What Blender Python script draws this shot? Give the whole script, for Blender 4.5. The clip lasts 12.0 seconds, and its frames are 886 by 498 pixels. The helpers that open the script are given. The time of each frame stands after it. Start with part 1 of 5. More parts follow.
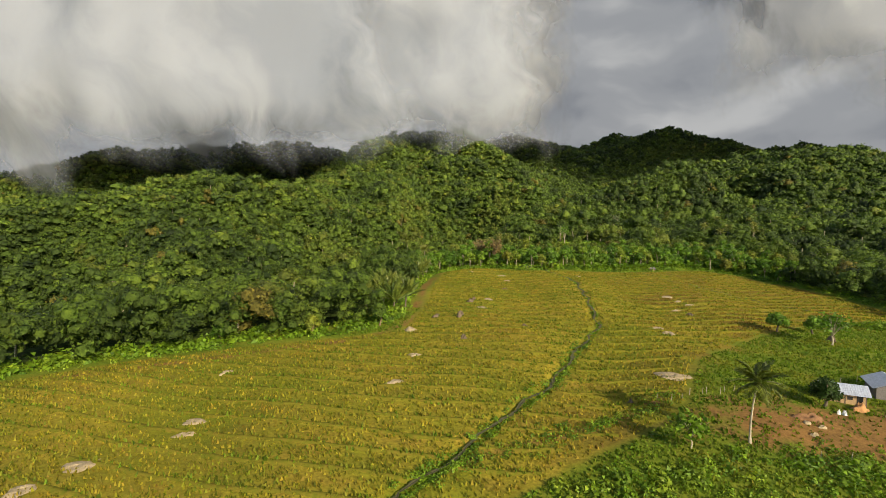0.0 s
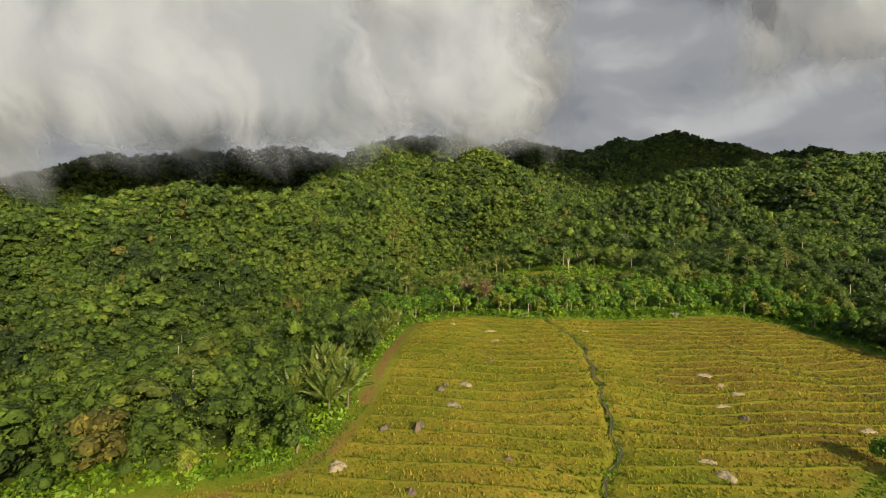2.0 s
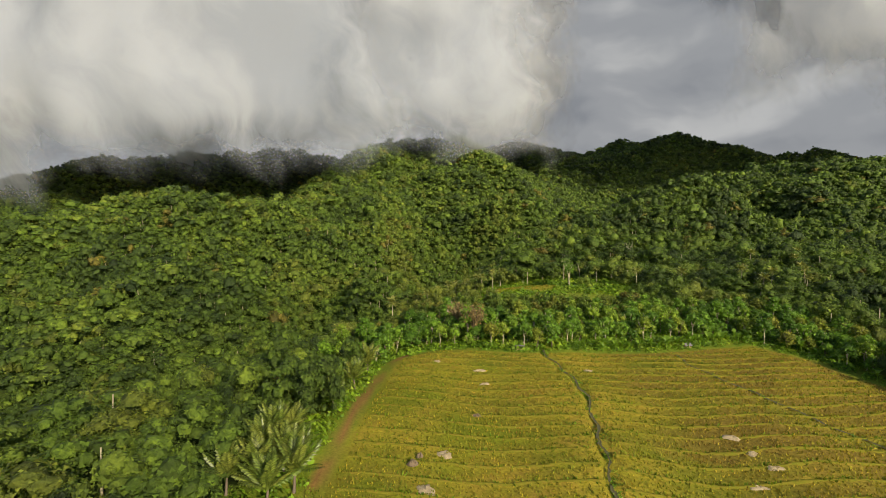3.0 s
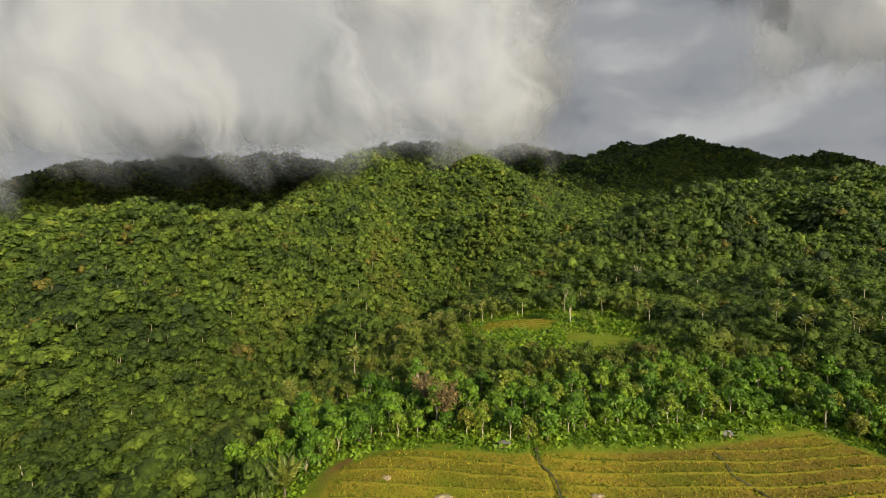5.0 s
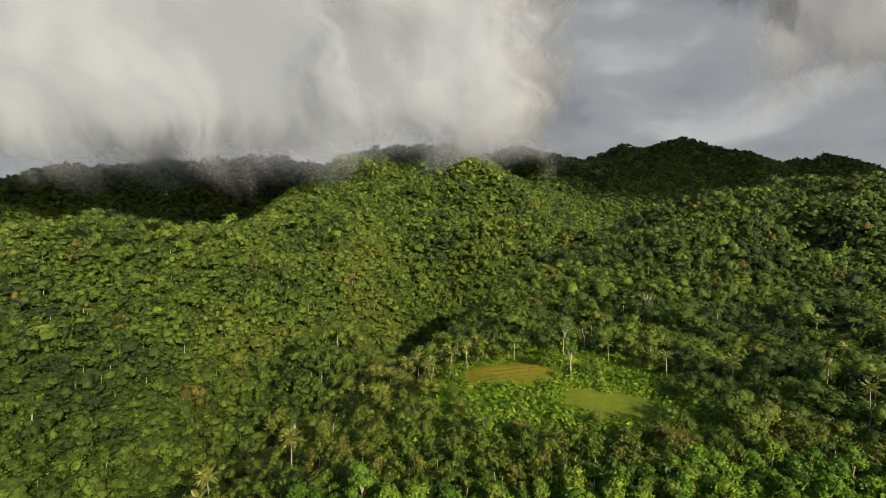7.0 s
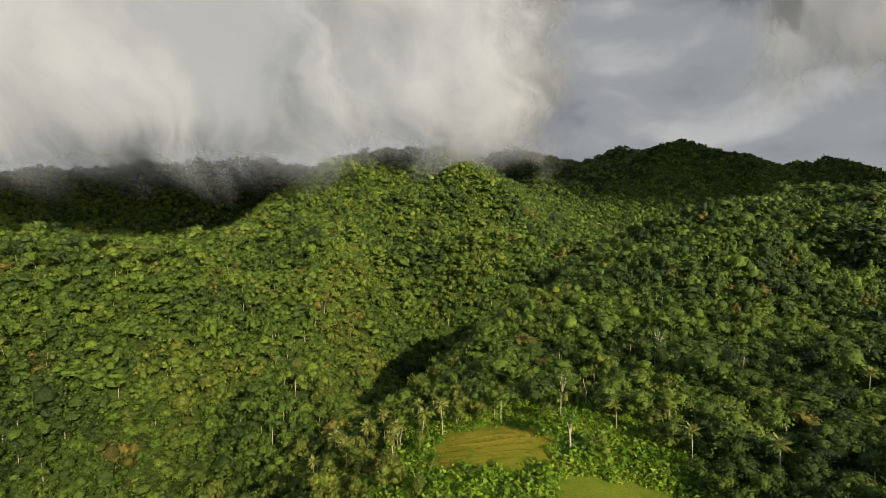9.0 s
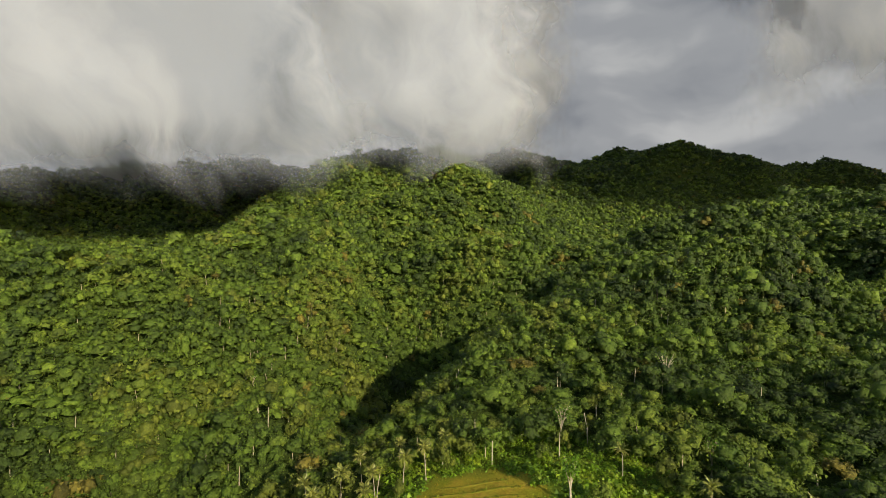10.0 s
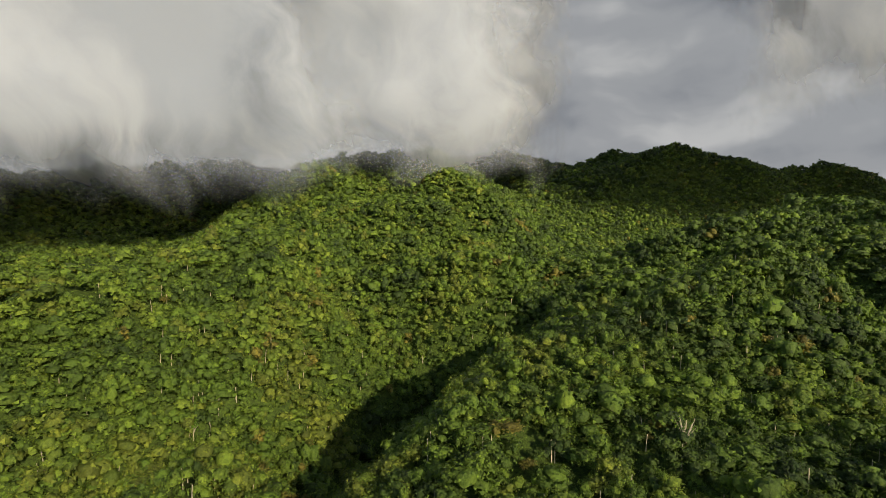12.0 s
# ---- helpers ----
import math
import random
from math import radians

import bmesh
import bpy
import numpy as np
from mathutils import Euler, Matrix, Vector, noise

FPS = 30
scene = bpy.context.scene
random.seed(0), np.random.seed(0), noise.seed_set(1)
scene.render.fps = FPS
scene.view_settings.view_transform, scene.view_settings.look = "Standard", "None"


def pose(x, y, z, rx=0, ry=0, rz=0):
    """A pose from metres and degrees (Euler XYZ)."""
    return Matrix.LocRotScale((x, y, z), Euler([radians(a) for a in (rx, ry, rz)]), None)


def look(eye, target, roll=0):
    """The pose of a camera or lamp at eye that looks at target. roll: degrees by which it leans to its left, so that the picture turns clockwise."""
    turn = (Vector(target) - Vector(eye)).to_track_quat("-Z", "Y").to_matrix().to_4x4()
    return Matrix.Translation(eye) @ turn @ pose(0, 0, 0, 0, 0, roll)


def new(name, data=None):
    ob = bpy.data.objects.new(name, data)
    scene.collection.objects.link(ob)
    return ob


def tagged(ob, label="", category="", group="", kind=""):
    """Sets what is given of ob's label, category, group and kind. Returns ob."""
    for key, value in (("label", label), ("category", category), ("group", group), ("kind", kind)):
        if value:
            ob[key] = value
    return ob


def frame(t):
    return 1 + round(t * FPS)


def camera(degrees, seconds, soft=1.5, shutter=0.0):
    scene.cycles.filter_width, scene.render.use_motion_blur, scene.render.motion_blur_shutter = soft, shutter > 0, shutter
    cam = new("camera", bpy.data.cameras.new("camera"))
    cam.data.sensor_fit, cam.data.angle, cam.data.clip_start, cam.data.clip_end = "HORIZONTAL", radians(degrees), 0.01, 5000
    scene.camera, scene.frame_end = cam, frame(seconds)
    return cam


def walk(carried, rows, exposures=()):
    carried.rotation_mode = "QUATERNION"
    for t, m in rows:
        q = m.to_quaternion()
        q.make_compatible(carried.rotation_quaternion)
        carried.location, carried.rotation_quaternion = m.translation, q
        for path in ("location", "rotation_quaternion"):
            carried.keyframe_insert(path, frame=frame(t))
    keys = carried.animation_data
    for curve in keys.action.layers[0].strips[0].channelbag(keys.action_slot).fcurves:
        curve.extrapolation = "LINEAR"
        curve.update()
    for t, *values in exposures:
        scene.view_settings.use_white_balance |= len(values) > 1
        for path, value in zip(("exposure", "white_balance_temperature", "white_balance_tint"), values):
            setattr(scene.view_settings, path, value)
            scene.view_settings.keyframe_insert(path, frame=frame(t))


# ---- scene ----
cam = camera(84.8, 12.0, 0.8)
METRES, EYE, TILT, LEAN, TURN = 240.0, 25.0, -3.0, 0.0, 0.0
ROWS = [
    (0.0, 0.0, 0.0, 0.0, 0.0, 0.0, -0.0),
    (0.5, 0.0086, 0.0349, 0.014, 0.14, 0.07, -0.02),
    (1.0, 0.0175, 0.0701, 0.0274, 0.25, 0.14, -0.02),
    (1.5, 0.0261, 0.1053, 0.0407, 0.34, 0.21, -0.03),
    (2.0, 0.0352, 0.1409, 0.0548, 0.42, 0.32, -0.05),
    (2.5, 0.0443, 0.1766, 0.069, 0.46, 0.36, -0.06),
    (3.0, 0.0536, 0.2127, 0.0834, 0.51, 0.42, -0.08),
    (5.0, 0.0904, 0.3618, 0.1396, 0.61, 0.54, -0.11),
    (5.5, 0.0995, 0.4003, 0.1538, 0.62, 0.57, -0.12),
    (6.0, 0.1086, 0.4392, 0.1685, 0.59, 0.57, -0.14),
    (6.5, 0.1175, 0.4777, 0.1821, 0.54, 0.59, -0.17),
    (7.0, 0.1268, 0.5167, 0.196, 0.5, 0.62, -0.18),
    (9.0, 0.1628, 0.6752, 0.2519, 0.09, 0.66, -0.23),
    (9.5, 0.1713, 0.7153, 0.2661, -0.04, 0.63, -0.24),
    (10.0, 0.1805, 0.7556, 0.2805, -0.19, 0.65, -0.26),
    (10.5, 0.1895, 0.7956, 0.2947, -0.36, 0.66, -0.28),
    (11.0, 0.198, 0.8361, 0.3089, -0.56, 0.65, -0.32),
    (11.5, 0.208, 0.8759, 0.3221, -0.74, 0.66, -0.33),
    (12.0, 0.2174, 0.9163, 0.3358, -0.94, 0.67, -0.36),
]
walk(cam, [(t, pose(0, 0, EYE, TILT, LEAN, TURN) @ pose(METRES * x, METRES * y, METRES * z, 90 + pitch, roll, yaw)) for t, x, y, z, yaw, pitch, roll in ROWS])

# ---- light ----
SUN_ELEV, SUN_AZ = 24.0, 148.0          # azimuth clockwise from +y
scene.view_settings.exposure = 0.55
world = bpy.data.worlds.new("sky")
scene.world = world
world.use_nodes = True
wn = world.node_tree.nodes
sky = wn.new("ShaderNodeTexSky")
sky.sky_type = "NISHITA"
sky.sun_disc = False
sky.sun_elevation, sky.sun_rotation = radians(SUN_ELEV), radians(SUN_AZ)
wn["Background"].inputs["Strength"].default_value = 0.115
world.node_tree.links.new(sky.outputs["Color"], wn["Background"].inputs["Color"])
sun_data = bpy.data.lights.new("sun", "SUN")
sun_data.energy, sun_data.angle, sun_data.color = 4.6, radians(0.6), (1.0, 0.87, 0.65)
sun = new("sun", sun_data)
se, sa = radians(SUN_ELEV), radians(SUN_AZ)
sun.matrix_world = look((math.cos(se) * math.sin(sa) * 100, math.cos(se) * math.cos(sa) * 100, math.sin(se) * 100), (0, 0, 0))


# ---- materials ----
def material(name):
    m = bpy.data.materials.new(name)
    m.use_nodes = True
    t = m.node_tree
    return m, t, t.nodes["Principled BSDF"], t.nodes["Material Output"]


def node(t, kind, links=(), **values):
    """A node of that kind; values set its sockets by name, links joins (output, input name)."""
    n = t.nodes.new(kind)
    for k, v in values.items():
        n.inputs[k.replace("_", " ")].default_value = v
    for out, name in links:
        t.links.new(out, n.inputs[name])
    return n


def ramp(t, fac, stops, mode="LINEAR"):
    n = t.nodes.new("ShaderNodeValToRGB")
    n.color_ramp.interpolation = mode
    els = n.color_ramp.elements
    while len(els) < len(stops):
        els.new(0.5)
    for e, (p, c) in zip(els, stops):
        e.position, e.color = p, (*c, 1.0)
    t.links.new(fac, n.inputs["Fac"])
    return n.outputs["Color"]


def mixed(t, fac, a, b, blend="MIX"):
    n = t.nodes.new("ShaderNodeMix")
    n.data_type, n.blend_type = "RGBA", blend
    for value, k in ((fac, 0), (a, 6), (b, 7)):
        if isinstance(value, (int, float)):
            n.inputs[k].default_value = value
        elif isinstance(value, tuple):
            n.inputs[k].default_value = (*value, 1.0)
        else:
            t.links.new(value, n.inputs[k])
    return n.outputs[2]


def noise_at(t, scale, detail=4.0, rough=0.6, vector=None):
    n = node(t, "ShaderNodeTexNoise", Scale=scale, Detail=detail, Roughness=rough)
    if vector is None:
        vector = t.nodes.new("ShaderNodeNewGeometry").outputs["Position"]
    t.links.new(vector, n.inputs["Vector"])
    return n.outputs["Fac"]


def attribute(t, name):
    n = t.nodes.new("ShaderNodeAttribute")
    n.attribute_name = name
    return n.outputs["Fac"]


def maths(t, op, a, b=0.0, c=0.0):
    n = t.nodes.new("ShaderNodeMath")
    n.operation = op
    for k, v in enumerate((a, b, c)):
        if isinstance(v, (int, float)):
            n.inputs[k].default_value = v
        else:
            t.links.new(v, n.inputs[k])
    return n.outputs[0]


def bump(t, p, height, strength=0.4, distance=0.1):
    n = node(t, "ShaderNodeBump", Strength=strength, Distance=distance)
    t.links.new(height, n.inputs["Height"])
    t.links.new(n.outputs["Normal"], p.inputs["Normal"])


def foliage(name, stops, tint_source, rough=0.55, shine=0.25, through_light=0.27, relief=0.0):
    """Leaves: a tint for the whole plant, a small change from leaf to leaf, and some light let through."""
    m, t, p, out = material(name)
    if tint_source == "object":
        tint = t.nodes.new("ShaderNodeObjectInfo").outputs["Random"]
    else:
        tint = attribute(t, tint_source)
    col = ramp(t, tint, stops)
    island = t.nodes.new("ShaderNodeNewGeometry").outputs["Random Per Island"]
    low, high = (0.50, 1.50) if relief else (0.50, 1.46)
    leaf = ramp(t, island, [(0.0, (low, low * 1.02, low)), (0.55, (0.96, 0.97, 0.96)), (1.0, (high, high * 0.97, high * 0.85))])
    col = mixed(t, 1.0, col, leaf, "MULTIPLY")
    patch = noise_at(t, 0.35, 3.0)
    col = mixed(t, 1.0, col, ramp(t, patch, [(0.3, (0.8, 0.85, 0.8)), (0.7, (1.15, 1.1, 1.0))]), "MULTIPLY")
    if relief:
        # one noise drives colour and relief, so the relief's low spots are darker
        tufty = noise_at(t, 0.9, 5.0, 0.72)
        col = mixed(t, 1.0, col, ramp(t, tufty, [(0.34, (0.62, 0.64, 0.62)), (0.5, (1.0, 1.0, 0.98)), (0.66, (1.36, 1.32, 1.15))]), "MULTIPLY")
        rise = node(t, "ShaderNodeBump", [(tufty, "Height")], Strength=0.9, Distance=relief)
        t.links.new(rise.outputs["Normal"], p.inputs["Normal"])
    t.links.new(col, p.inputs["Base Color"])
    p.inputs["Roughness"].default_value = rough
    p.inputs["Specular IOR Level"].default_value = shine
    tr = t.nodes.new("ShaderNodeBsdfTranslucent")
    t.links.new(mixed(t, 1.0, col, (1.2, 1.35, 0.6), "MULTIPLY"), tr.inputs["Color"])
    mix = t.nodes.new("ShaderNodeMixShader")
    mix.inputs[0].default_value = through_light
    t.links.new(p.outputs[0], mix.inputs[1])
    t.links.new(tr.outputs[0], mix.inputs[2])
    t.links.new(mix.outputs[0], out.inputs["Surface"])
    return m


def solid(name, a, b, scale, rough=0.8, relief=0.3, depth=0.05):
    """A plain worn surface: two colours mixed by noise at two scales, with a fine relief."""
    m, t, p, out = material(name)
    n1, n2 = noise_at(t, scale, 5.0), noise_at(t, scale * 7, 3.0)
    col = mixed(t, n1, a, b)
    col = mixed(t, 1.0, col, ramp(t, n2, [(0.3, (0.75, 0.75, 0.75)), (0.7, (1.15, 1.15, 1.15))]), "MULTIPLY")
    t.links.new(col, p.inputs["Base Color"])
    p.inputs["Roughness"].default_value = rough
    bump(t, p, n2, relief, depth)
    return m


WOOD_GREENS = [(0.0, (0.029, 0.050, 0.011)), (0.3, (0.054, 0.087, 0.013)), (0.55, (0.087, 0.138, 0.016)), (0.8, (0.122, 0.166, 0.021)), (0.93, (0.140, 0.128, 0.023)), (1.0, (0.136, 0.094, 0.024))]
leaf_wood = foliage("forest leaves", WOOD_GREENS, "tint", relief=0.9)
leaf_tree = foliage("tree leaves", [(0.0, (0.056, 0.118, 0.010)), (0.5, (0.110, 0.205, 0.015)), (0.85, (0.165, 0.235, 0.020)), (1.0, (0.180, 0.190, 0.024))], "object")
leaf_dark = foliage("dark glossy leaves", [(0.0, (0.030, 0.060, 0.008)), (1.0, (0.045, 0.085, 0.010))], "object")
leaf_palm = foliage("palm leaves", [(0.0, (0.070, 0.098, 0.012)), (1.0, (0.150, 0.165, 0.028))], "object", 0.4, 0.4)
leaf_sago = foliage("pale palm leaves", [(0.0, (0.100, 0.145, 0.022)), (1.0, (0.180, 0.200, 0.040))], "object", 0.4, 0.4)
leaf_coco = foliage("bright palm leaves", [(0.0, (0.170, 0.195, 0.035)), (1.0, (0.260, 0.260, 0.065))], "object", 0.4, 0.4)
leaf_banana = foliage("banana leaves", [(0.0, (0.120, 0.210, 0.014)), (1.0, (0.200, 0.300, 0.028))], "object", 0.4, 0.4, 0.45)
leaf_shrub = foliage("shrub leaves", [(0.0, (0.072, 0.138, 0.008)), (0.5, (0.138, 0.232, 0.012)), (1.0, (0.215, 0.280, 0.020))], "tint")
leaf_dry = foliage("dry leaves", [(0.0, (0.130, 0.095, 0.040)), (1.0, (0.210, 0.150, 0.060))], "object")
straw_blades = foliage("rice stubble", [(0.0, (0.140, 0.160, 0.012)), (0.3, (0.235, 0.205, 0.018)), (0.6, (0.285, 0.208, 0.024)), (0.8, (0.220, 0.140, 0.025)), (1.0, (0.140, 0.085, 0.022))], "tint", 0.7, 0.15, 0.3)
grass_blades = foliage("bund grass", [(0.0, (0.098, 0.168, 0.010)), (0.6, (0.150, 0.178, 0.015)), (1.0, (0.200, 0.175, 0.022))], "tint", 0.7, 0.15, 0.3)
bark_pale = solid("pale bark", (0.50, 0.43, 0.30), (0.27, 0.22, 0.14), 1.5)
twig_brown = solid("dry brown twigs", (0.24, 0.17, 0.08), (0.13, 0.09, 0.045), 1.5)
bark_dark = solid("brown bark", (0.16, 0.12, 0.08), (0.08, 0.06, 0.04), 1.5)
straw = solid("threshed straw", (0.42, 0.33, 0.19), (0.27, 0.20, 0.10), 0.8, 0.9, 0.7, 0.15)
burnt = solid("dark weathered stone", (0.19, 0.135, 0.075), (0.09, 0.065, 0.04), 0.9, 0.9, 0.7, 0.2)
earth = solid("red brown earth", (0.24, 0.12, 0.045), (0.15, 0.075, 0.03), 0.5, 0.9, 0.6, 0.1)


# ---- the lie of the land ----
# the ravine's line, from the low valley up to the saddle
RAVINE = [(-420, 120), (-250, 170), (-150, 205), (-88, 245), (-62, 330), (-2, 425), (24, 500), (38, 600), (110, 740), (225, 905)]
BASE, DROP_X, RISE_Y, CUT, CUT_WIDTH = -1.89, -3.35, 3.76, 47.59, 62.91
# rounded hills near the valley, then steeper mountains: x, y, height, two half-widths, turn
HILLS = [
    (-220, 419, 41.3, 222, 70, 2.30),
    (-175, 507, 60.8, 118, 73, 0.39),
    (-122, 646, 48.3, 64, 82, -0.20),
    (-46, 533, 56.5, 34, 54, -0.05),
    (246, 507, 42.3, 34, 121, -1.06),
    (85, 626, 63.7, 91, 42, -0.49),
    (-36, 391, 44.1, 34, 44, 0.23),
    (-249, 306, -60.0, 246, 158, 1.27),
    (317, 541, -60.0, 34, 34, 0.00),
    (75, 443, 17.6, 34, 108, -0.52),
    (311, 675, 30.9, 73, 34, -0.21),
    (-78, 397, -11.9, 34, 117, -0.54),
    (-35, 530, -38.1, 95, 34, 0.00),
    (-352, 440, 24.0, 51, 84, 0.03),
    (106, 573, -54.0, 34, 121, -0.79),
    (214, 310, 12.4, 34, 67, -0.79),
]
MOUNTAINS = [
    (58, 1205, 154.9, 115, 252, -0.74),
    (-406, 1265, 150.3, 447, 80, 0.29),
    (469, 769, 64.2, 114, 152, -0.37),
    (821, 1776, 205.0, 176, 463, -1.19),
    (1425, 1839, 273.8, 272, 481, 1.44),
    (300, 1850, 205.0, 420, 230, 0.10),
    (60, 1800, 120.0, 300, 220, 0.0),
    (524, 617, 89.6, 248, 171, 0.33),
    (42, 769, 96.9, 180, 92, -0.36),
    (74, 995, 118.0, 254, 85, -0.67),
    (-708, 1043, 102.3, 231, 81, 0.94),
    (-158, 1003, 97.9, 87, 157, -0.02),
    (1037, 1701, 87.4, 112, 189, -0.36),
    (-366, 783, -35.0, 183, 213, -0.24),
    (260, 774, -32.0, 81, 81, 0.00),
    (660, 1900, 150.0, 200, 100, -0.10),
]
# the crest of the middle mountain, from its shoulder over the summit and down to the saddle: x, y, height
CREST = [(-131, 994, 190), (-50, 1145, 229), (54, 1217, 249), (113, 1240, 214), (193, 1255, 174), (299, 1255, 122), (407, 1245, 72), (463, 1235, 30)]
# the rice field's outline, the water channel through it, the cart track along its edge
FIELD = [(-130, 10), (-95, 55), (-72, 74), (-54, 86), (-27, 95), (-9, 101), (-5, 125), (-3, 155), (0, 182), (10, 188), (41, 188), (73, 193), (109, 204), (117, 191), (122, 170), (124, 138), (116, 118), (85, 112), (60, 96), (45, 84), (38, 73), (33, 64), (24, 56), (12, 48), (4, 42), (0, 36), (-8, 10)]
CHANNEL = [(-8, 38), (-2.4, 46), (1, 51), (6.7, 58.7), (14.6, 69.8), (20.5, 80.5), (28, 94), (34.5, 106), (36.5, 118), (39.5, 134), (43, 155), (42.8, 169), (40.7, 186), (40, 192)]
SIDE_CHANNEL = [(79.6, 192.5), (78.6, 182.8), (82.8, 166.4), (86.4, 156.5), (90.2, 145.8), (93.8, 135.1), (97, 126)]
TRACK = [(-60, 76), (-34, 88), (-15, 97), (-8.5, 106), (-7, 118), (-6.6, 130), (-5, 155), (-2, 180), (4, 190)]
DIRT_BANK = [(-2, 47.5), (4, 51.5), (11.4, 54.5), (17, 57), (22.8, 60.7), (28, 64.5), (33, 69)]
GLADES = [(54, 315, 20, 15), (82, 284, 17, 13), (-150, 498, 13, 8)]
PLOT = (54, 316)
PALMS = [(-10, 249), (13, 327), (24, 325), (32, 328), (39, 329), (24, 311), (2, 332), (8, 318), (18, 338), (44, 338), (30, 341), (-4, 322), (0, 345), (150, 262), (158, 270), (165, 258), (172, 268), (148, 276), (110, 300), (128, 290), (180, 282), (168, 292), (-26, 232), (-32, 250), (96, 322), (190, 300), (205, 320), (186, 330)]


def to_line(x, y, line):
    """Distance to a line of points."""
    best = np.full(np.shape(x), 1e9)
    for (ax, ay), (bx, by) in zip(line, line[1:]):
        dx, dy = bx - ax, by - ay
        u = np.clip(((x - ax) * dx + (y - ay) * dy) / (dx * dx + dy * dy), 0, 1)
        best = np.minimum(best, np.hypot(x - ax - u * dx, y - ay - u * dy))
    return best


def inside(x, y, ring):
    """Signed distance to an outline, positive within it."""
    odd = np.zeros(np.shape(x), bool)
    for (ax, ay), (bx, by) in zip(ring, ring[1:] + ring[:1]):
        cross = (ay > y) != (by > y)
        with np.errstate(divide="ignore", invalid="ignore"):
            odd ^= cross & (x < (bx - ax) * (y - ay) / (by - ay + 1e-9) + ax)
    d = to_line(x, y, ring + ring[:1])
    return np.where(odd, d, -d)


def waves(x, y, size, seed):
    """Cheap smooth noise, about -1 to 1."""
    r = np.random.RandomState(seed)
    z = np.zeros(np.shape(x))
    for k in range(7):
        a, ph, f = r.uniform(0, 6.283), r.uniform(0, 6.283), r.uniform(0.6, 1.7) * 6.283 / size
        z = z + np.sin((x * math.cos(a) + y * math.sin(a)) * f + ph + 1.3 * np.sin((x * math.sin(a) - y * math.cos(a)) * f * 0.6 + ph * 2))
    return z / 3.2


def glade(x, y):
    """1 in the two small clearings above the field, 0 outside."""
    g = np.zeros(np.shape(x))
    for gx, gy, rx, ry in GLADES:
        g = np.maximum(g, np.clip(3.2 - 2.6 * np.hypot((x - gx) / rx, (y - gy) / ry) + 0.6 * waves(x, y, 14, 5), 0, 1))
    return g


def crest_height(x, y):
    """Height of the flanks that fall away from the middle mountain's crest."""
    best = np.full(np.shape(x), -999.0)
    for (ax, ay, az), (bx, by, bz) in zip(CREST, CREST[1:]):
        dx, dy = bx - ax, by - ay
        u = np.clip(((x - ax) * dx + (y - ay) * dy) / (dx * dx + dy * dy), 0, 1)
        d = np.hypot(x - ax - u * dx, y - ay - u * dy)
        best = np.maximum(best, az + (bz - az) * u - 0.80 * (np.sqrt(d * d + 400) - 20))
    return best


def land(x, y):
    """Height of the bare ground without terraces."""
    x, y = np.asarray(x, float), np.asarray(y, float)
    z = BASE + DROP_X * x / 100 + RISE_Y * np.minimum(y, 1500) / 100
    z = z - CUT * np.exp(-(to_line(x, y, RAVINE) / CUT_WIDTH) ** 2)
    for cx, cy, h, rx, ry, turn in HILLS:
        c, s = math.cos(turn), math.sin(turn)
        u, v = ((x - cx) * c + (y - cy) * s) / rx, (-(x - cx) * s + (y - cy) * c) / ry
        z = z + h * np.exp(-(u * u + v * v))
    for cx, cy, h, rx, ry, turn in MOUNTAINS:
        c, s = math.cos(turn), math.sin(turn)
        u, v = ((x - cx) * c + (y - cy) * s) / rx, (-(x - cx) * s + (y - cy) * c) / ry
        z = z + h * np.exp(-1.5 * (np.sqrt(u * u + v * v + 0.06) - 0.245))
    z = np.logaddexp(z / 7, crest_height(x, y) / 7) * 7
    far = np.clip((np.hypot(x, y) - 230) / 450, 0, 1)
    spurs = 1 - 1.1 * np.abs(waves(x, y, 190, 3))
    return z + far * (6.5 * spurs + 4.5 * waves(x, y, 75, 4) - 3) + 0.5 * waves(x, y, 45, 7)


LAND_X, LAND_Y, LAND_GAP = -2700.0, -120.0, 12.0
_lx, _ly = np.meshgrid(np.arange(LAND_X, 2700, LAND_GAP), np.arange(LAND_Y, 2700, LAND_GAP), indexing="ij")
LAND_GRID = land(_lx, _ly)


def rough_land(x, y):
    """The land's height from a coarse grid, for woods and lines of sight."""
    u, v = (np.asarray(x) - LAND_X) / LAND_GAP, (np.asarray(y) - LAND_Y) / LAND_GAP
    i, j = np.clip(u.astype(int), 0, LAND_GRID.shape[0] - 2), np.clip(v.astype(int), 0, LAND_GRID.shape[1] - 2)
    a, b = np.clip(u - i, 0, 1), np.clip(v - j, 0, 1)
    return (LAND_GRID[i, j] * (1 - a) + LAND_GRID[i + 1, j] * a) * (1 - b) + (LAND_GRID[i, j + 1] * (1 - a) + LAND_GRID[i + 1, j + 1] * a) * b


TERRACE, STEP = 4.7, 0.30


def past_channel(x, y):
    """True on the far side of the water channel."""
    return x > np.interp(y, [q[1] for q in CHANNEL], [q[0] for q in CHANNEL])


def terrace_at(x, y):
    """How far up the terraces a place lies, in terraces."""
    return (y - 0.0016 * (x - 45) ** 2 + 0.55 * waves(x, y, 60, 11) + 0.14 * waves(x, y, 13, 12) + np.where(past_channel(x, y), 1.6, 0.0)) / TERRACE


